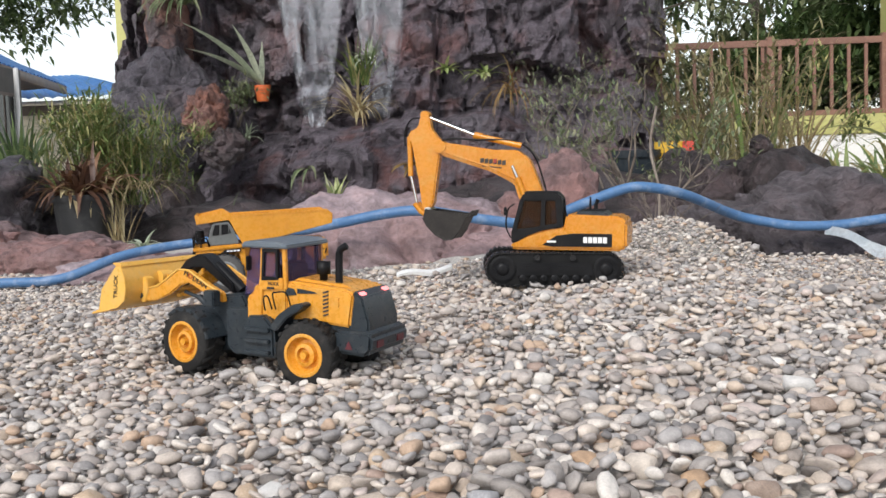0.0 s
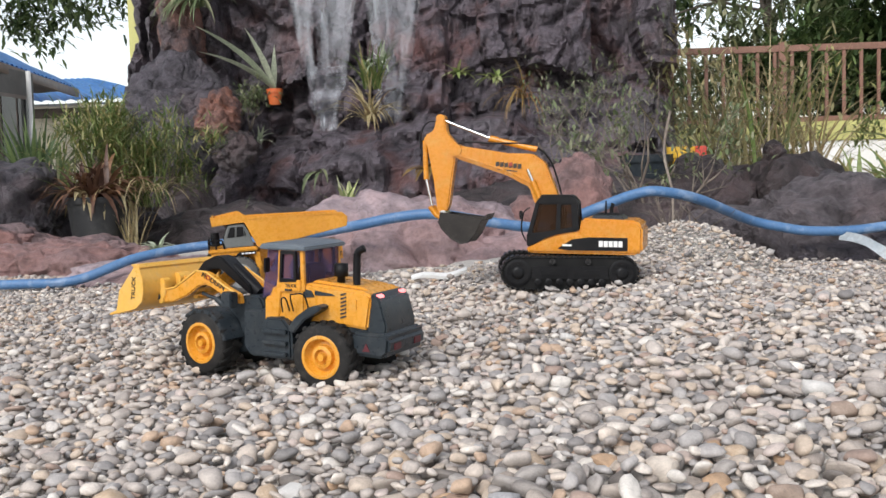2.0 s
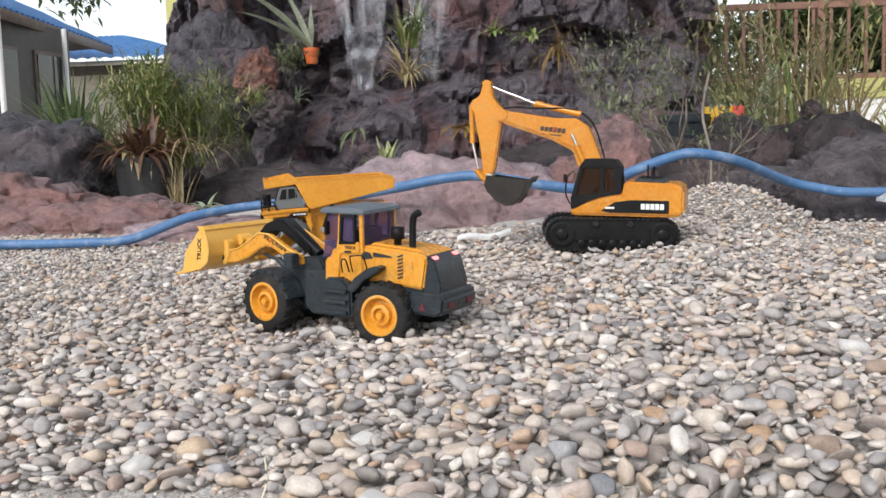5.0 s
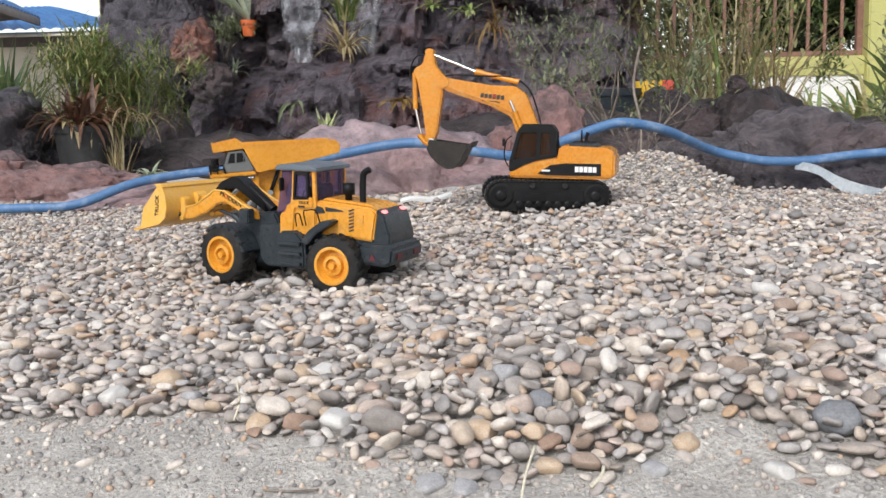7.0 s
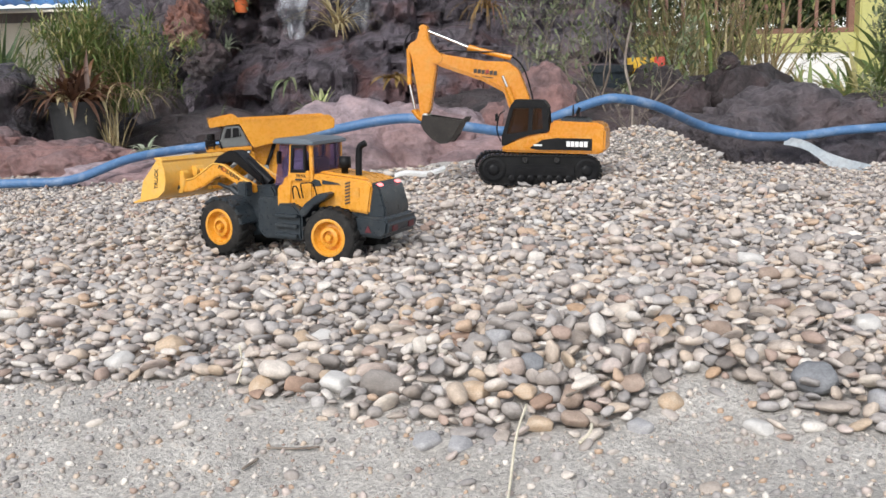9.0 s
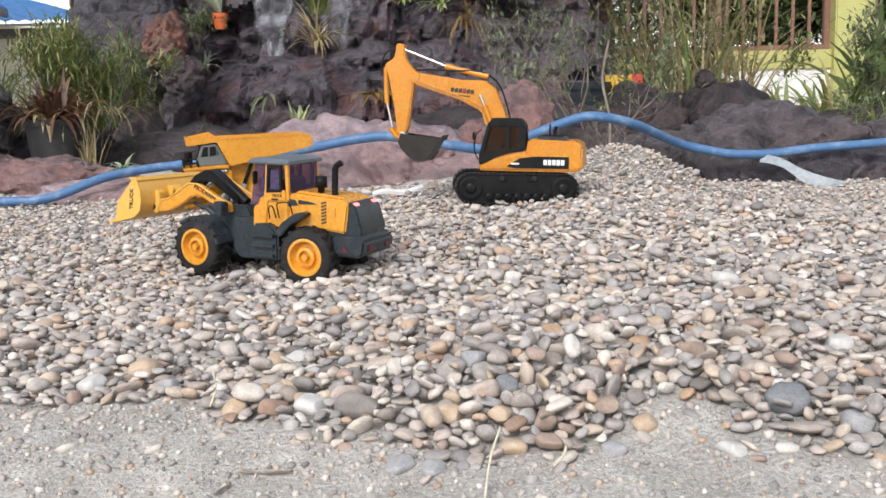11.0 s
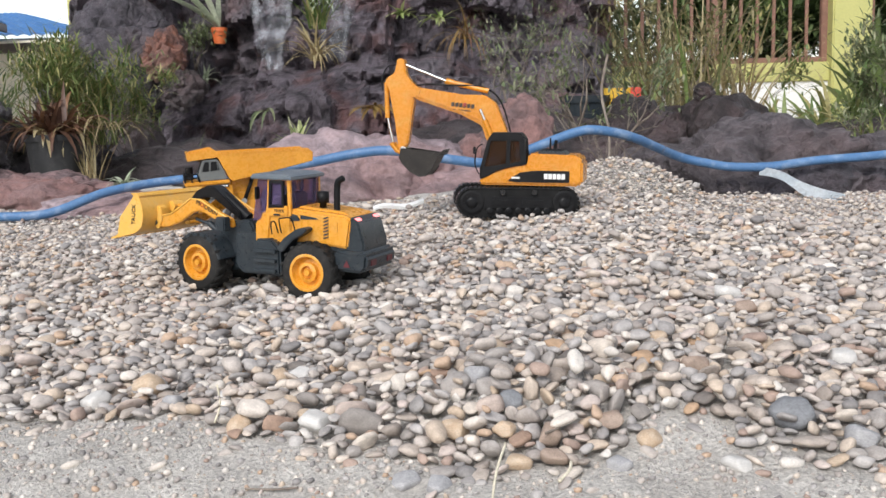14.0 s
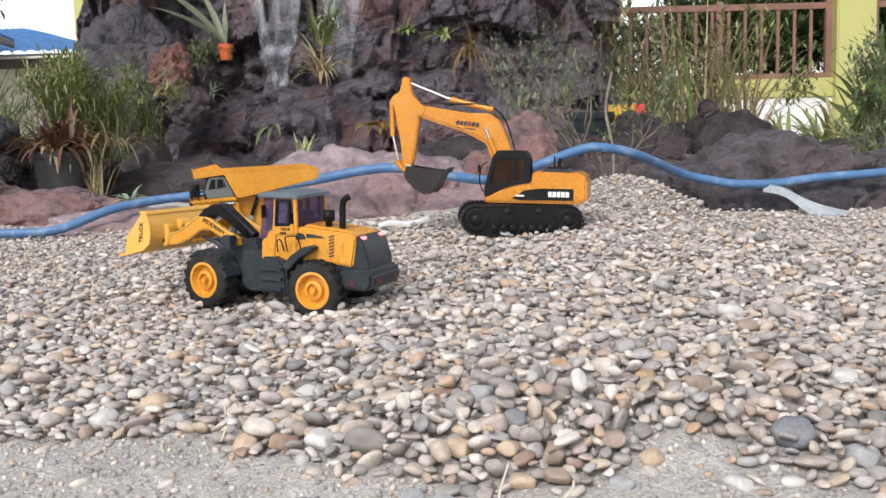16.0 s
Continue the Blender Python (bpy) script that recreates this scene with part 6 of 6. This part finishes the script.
part("porch_wall", box(-15.6, -10.2, 15.8, 20.5, 0, 2.62, 0.01), PORCH_SHADE, house, "shaded porch wall")
for y in (18.2, 20.4):
    door = part("window", box(-10.22, -10.16, y - 1.6, y - 0.1, 0.5, 2.1, 0.01), BROWN_TRIM, house)
    part("pane", box(-10.17, -10.14, y - 1.52, y - 0.90, 0.58, 2.02), DARK_GLASS, door)
    part("pane", box(-10.17, -10.14, y - 0.80, y - 0.18, 0.58, 2.02), DARK_GLASS, door)


# ---- straw and twigs on the sand ----
def litter(points, r, material, label, category):
    line = [(x, y, ground_height(x, y) + dz) for x, y, dz in points]
    ob = part(category, tube(smooth_line(line, 5), r, 6), material, None)
    return tagged(ob, label, category, "litter on the sand")


STRAW = surface("pale_straw", (0.62, 0.56, 0.42), (0.72, 0.66, 0.52), 60, 300, 0.7, bump=0.1, depth=0.0003)
litter([(-0.085, -1.235, 0.030), (-0.095, -1.27, 0.020), (-0.102, -1.31, 0.006), (-0.106, -1.345, 0.003)], 0.0011, STRAW, "pale bent straw lying over a pebble", "straw")
litter([(-0.05, -1.205, 0.022), (-0.035, -1.19, 0.020), (-0.028, -1.165, 0.022)], 0.0012, BARK, "thin brown twig among the pebbles", "twig")
litter([(-0.30, -1.22, 0.004), (-0.275, -1.225, 0.003), (-0.255, -1.228, 0.004)], 0.0010, BARK, "short brown twig on the sand", "twig")
litter([(-0.35, -1.10, 0.006), (-0.345, -1.095, 0.024), (-0.348, -1.09, 0.042)], 0.0010, STRAW, "dry grass stalk standing in the sand", "straw")
litter([(-0.315, -1.25, 0.003), (-0.305, -1.235, 0.003)], 0.0012, BARK, "short brown twig on the sand", "twig")
litter([(-0.045, -1.26, 0.004), (-0.035, -1.245, 0.005), (-0.032, -1.23, 0.006)], 0.0014, STRAW, "pale straw on the sand", "straw")



# ---- gravel: pebbles one by one where they lie nearest, the rest joined ----
def pebble_shape(sub, seed):
    bm = bmesh.new()
    bmesh.ops.create_icosphere(bm, subdivisions=sub, radius=1.0)
    rnd = random.Random(seed)
    e = rnd.uniform(0.75, 1.0)
    cuts = [(Vector([rnd.gauss(0, 1) for _ in range(3)]).normalized(), rnd.uniform(0.56, 0.86)) for _ in range(rnd.choice((3, 4, 6, 7)))]
    off = Vector((seed * 7.3, seed * 3.1, seed * 1.7))
    for v in bm.verts:
        d = v.co.normalized()
        d = Vector([math.copysign(abs(c) ** e, c) for c in d])
        v.co = d * (1 + 0.22 * noise.noise(d * 0.9 + off) + 0.10 * noise.noise(d * 2.1 + off))
        for cut, at in cuts:
            over = v.co.dot(cut) - at
            if over > 0:
                v.co -= cut * over * 0.85
    vs = np.array([v.co[:] for v in bm.verts])
    fs = np.array([[v.index for v in f.verts] for f in bm.faces])
    bm.free()
    return vs, fs


def mesh_of(name, vs, fs):
    me = bpy.data.meshes.new(name)
    me.vertices.add(len(vs))
    me.vertices.foreach_set("co", vs.astype(np.float32).ravel())
    me.loops.add(fs.size)
    me.loops.foreach_set("vertex_index", fs.astype(np.int32).ravel())
    me.polygons.add(len(fs))
    me.polygons.foreach_set("loop_start", np.arange(0, fs.size, 3, dtype=np.int32))
    me.polygons.foreach_set("use_smooth", np.ones(len(fs), bool))
    me.update()
    me.validate()
    return me


rnd = random.Random(5)
placed, cells = [], {}
KEPT = [(-0.499, -0.993, 0.0160, "w"), (-0.449, -0.970, 0.0200, "t"), (-0.410, -1.014, 0.0105, "g"), (-0.358, -1.006, 0.0102, "w"), (-0.327, -1.101, 0.0121, "t"), (-0.251, -1.120, 0.0150, "w"),
        (-0.124, -1.166, 0.0121, "t"), (-0.082, -1.174, 0.0112, "t"), (-0.075, -1.221, 0.0108, "t"), (-0.045, -1.190, 0.0125, "b"), (-0.046, -1.222, 0.0115, "b"), (0.010, -1.175, 0.0130, "b"),
        (0.038, -1.196, 0.0118, "t"), (0.164, -1.182, 0.0185, "s"), (0.101, -1.243, 0.0115, "w"), (0.210, -1.220, 0.0150, "g"), (0.259, -1.039, 0.0150, "w"), (0.108, -1.074, 0.0130, "b"),
        (0.009, -1.230, 0.0115, "g"), (-0.168, -1.232, 0.0125, "g"), (-0.140, -1.245, 0.0110, "g"), (-0.196, -0.920, 0.0120, "t"), (-0.103, -1.062, 0.0132, "g"), (-0.072, -1.126, 0.0115, "s"),
        (-0.014, -0.429, 0.0110, "w"), (0.222, -0.835, 0.0130, "b"), (0.089, -0.981, 0.0110, "t"), (0.225, -0.751, 0.0150, "w"), (-0.308, -0.968, 0.0125, "t"), (-0.285, -0.966, 0.0120, "w")]


def try_place(x, y, r, gap, tone=None):
    i, j = int(x // 0.06), int(y // 0.06)
    for a in (-1, 0, 1):
        for b in (-1, 0, 1):
            for (px, py, pr, _) in cells.get((i + a, j + b), ()):
                if (px - x) ** 2 + (py - y) ** 2 < (gap * (pr + r)) ** 2:
                    return
    cells.setdefault((i, j), []).append((x, y, r, tone))
    placed.append((x, y, r, tone))


for x, y, r, tone in KEPT:
    try_place(x, y, r, 0.1, tone)
def in_view_bed(x, y):
    """The middle of the bed, past which the pebbles are coarser and fewer."""
    return -1.25 < x < 1.10 and abs(x + 0.11) < 0.62 * (y + 2.3)


for r_low, r_high, tries, gap in ((0.0100, 0.0150, 3600, 0.80), (0.0076, 0.0104, 22000, 0.77), (0.0056, 0.0078, 100000, 0.74), (0.0036, 0.0056, 130000, 0.74)):
    for _ in range(tries):
        y = -1.62 + 2.75 * rnd.random() ** 0.75
        x = rnd.uniform(-2.05, 1.85) + 0.06 * math.sin(7 * y)
        if rnd.random() < step(1.5, 1.95, abs(x + 0.1)):
            continue
        if r_high < 0.0076 and not in_view_bed(x, y):
            continue
        edge = y - sand_edge(x)
        if edge < -0.012 and rnd.random() > 0.008 + 0.5 * math.exp(edge / 0.022):
            continue
        if edge < -0.03 and rnd.random() < 0.5:
            continue
        if y > 0.45 and abs(x + 0.28) < 0.25:
            continue
        heap = math.exp(-((x + 0.03) / 0.28) ** 2 - ((y + 1.10) / 0.13) ** 2)
        try_place(x, y, rnd.uniform(r_low, r_high) * (0.96 + 0.20 * heap - 0.22 * step(-0.75, -0.1, y)), gap)
for _ in range(24000):
    x, y = rnd.uniform(-0.75, 0.45), rnd.uniform(-1.75, -0.95)
    if y < sand_edge(x) + 0.03:
        try_place(x, y, 0.0007 + 0.0036 * rnd.random() ** 2.4, 0.9, "grit")
extra = []
for x, y, r, tone in placed:
    if tone is None and r < 0.0095 and y > sand_edge(x) + 0.02 and rnd.random() < (0.34 if y < -0.85 else 0.2) and in_view_bed(x, y):
        extra.append((x + rnd.uniform(-0.01, 0.01), y + rnd.uniform(-0.01, 0.01), r * rnd.uniform(0.9, 1.35), "up"))
LODS = {s: [pebble_shape(s, k + 1) for k in range(14)] for s in (1, 2, 3)}
one_me = [mesh_of("pebble", *LODS[2][k]) for k in range(14)]
for me in one_me:
    me.materials.append(PEBBLE_ONE)
toned = {}
for key, material in (("w", PEBBLE_WHITE), ("s", PEBBLE_SLATE), ("t", PEBBLE_TAN), ("b", PEBBLE_BROWN), ("g", PEBBLE_GREY)):
    toned[key] = mesh_of("pebble", *LODS[3][{"w": 3, "s": 4, "t": 8, "b": 9, "g": 7}[key]])
    toned[key].materials.append(material)
bulk_v, bulk_f, count, singles = [], [], 0, 0
for x, y, r, tone in placed + extra:
    k = rnd.randrange(14)
    flat, long = rnd.uniform(0.34, 0.74), rnd.uniform(1.0, 1.5)
    if tone in toned:
        flat, long = rnd.uniform(0.62, 0.85), rnd.uniform(1.0, 1.25)
    sx, sy, sz = r * long, r / long ** 0.4, r * flat
    heaped = math.exp(-((x + 0.03) / 0.26) ** 2 - ((y + 1.10) / 0.13) ** 2)
    tilt = rnd.gauss(0, 17 + 30 * heaped) if tone is None or tone == "up" else rnd.gauss(0, 9)
    if tone is None and rnd.random() < 0.05:
        tilt = rnd.uniform(40, 80)
    lift = 0.25 * sz + (0.9 * sz + 0.004 + 0.006 * heaped * rnd.random() if tone == "up" else 0) + rnd.uniform(0, 0.003)
    if y < sand_edge(x) - 0.012:
        lift = ground_height(x, y) - height(x, y) + 0.1 * sz
    m = Matrix.Translation((x, y, height(x, y) + lift)) @ Euler((radians(tilt), radians(rnd.gauss(0, 12)), rnd.uniform(0, 6.283))).to_matrix().to_4x4() @ Matrix.Diagonal((sx, sy, sz, 1))
    near = y < -0.93 and -0.50 < x < 0.24
    if tone == "grit":
        m = Matrix.Translation((x, y, ground_height(x, y) + 0.2 * r)) @ Euler((rnd.random(), rnd.random(), 6 * rnd.random())).to_matrix().to_4x4() @ Matrix.Diagonal((r * 1.2, r, r * 0.8, 1))
    if tone in toned or (tone is None and near and singles < 290 and r > 0.0062):
        o = new("pebble", toned[tone] if tone in toned else one_me[k])
        o.parent, o.matrix_basis = ground, m
        singles += 1
        continue
    vs, fs = LODS[2 if tone != "grit" and -0.95 < x < 0.75 and y < 0.1 else 1][k]
    a = np.array(m)
    bulk_v.append(vs @ a[:3, :3].T + a[:3, 3])
    bulk_f.append(fs + count)
    count += len(vs)
gravel = new("gravel", mesh_of("gravel", np.concatenate(bulk_v), np.concatenate(bulk_f)))
gravel.data.materials.append(PEBBLE_BULK)
gravel.parent = ground
tagged(gravel, "rounded grey and beige river pebbles", kind="stuff")
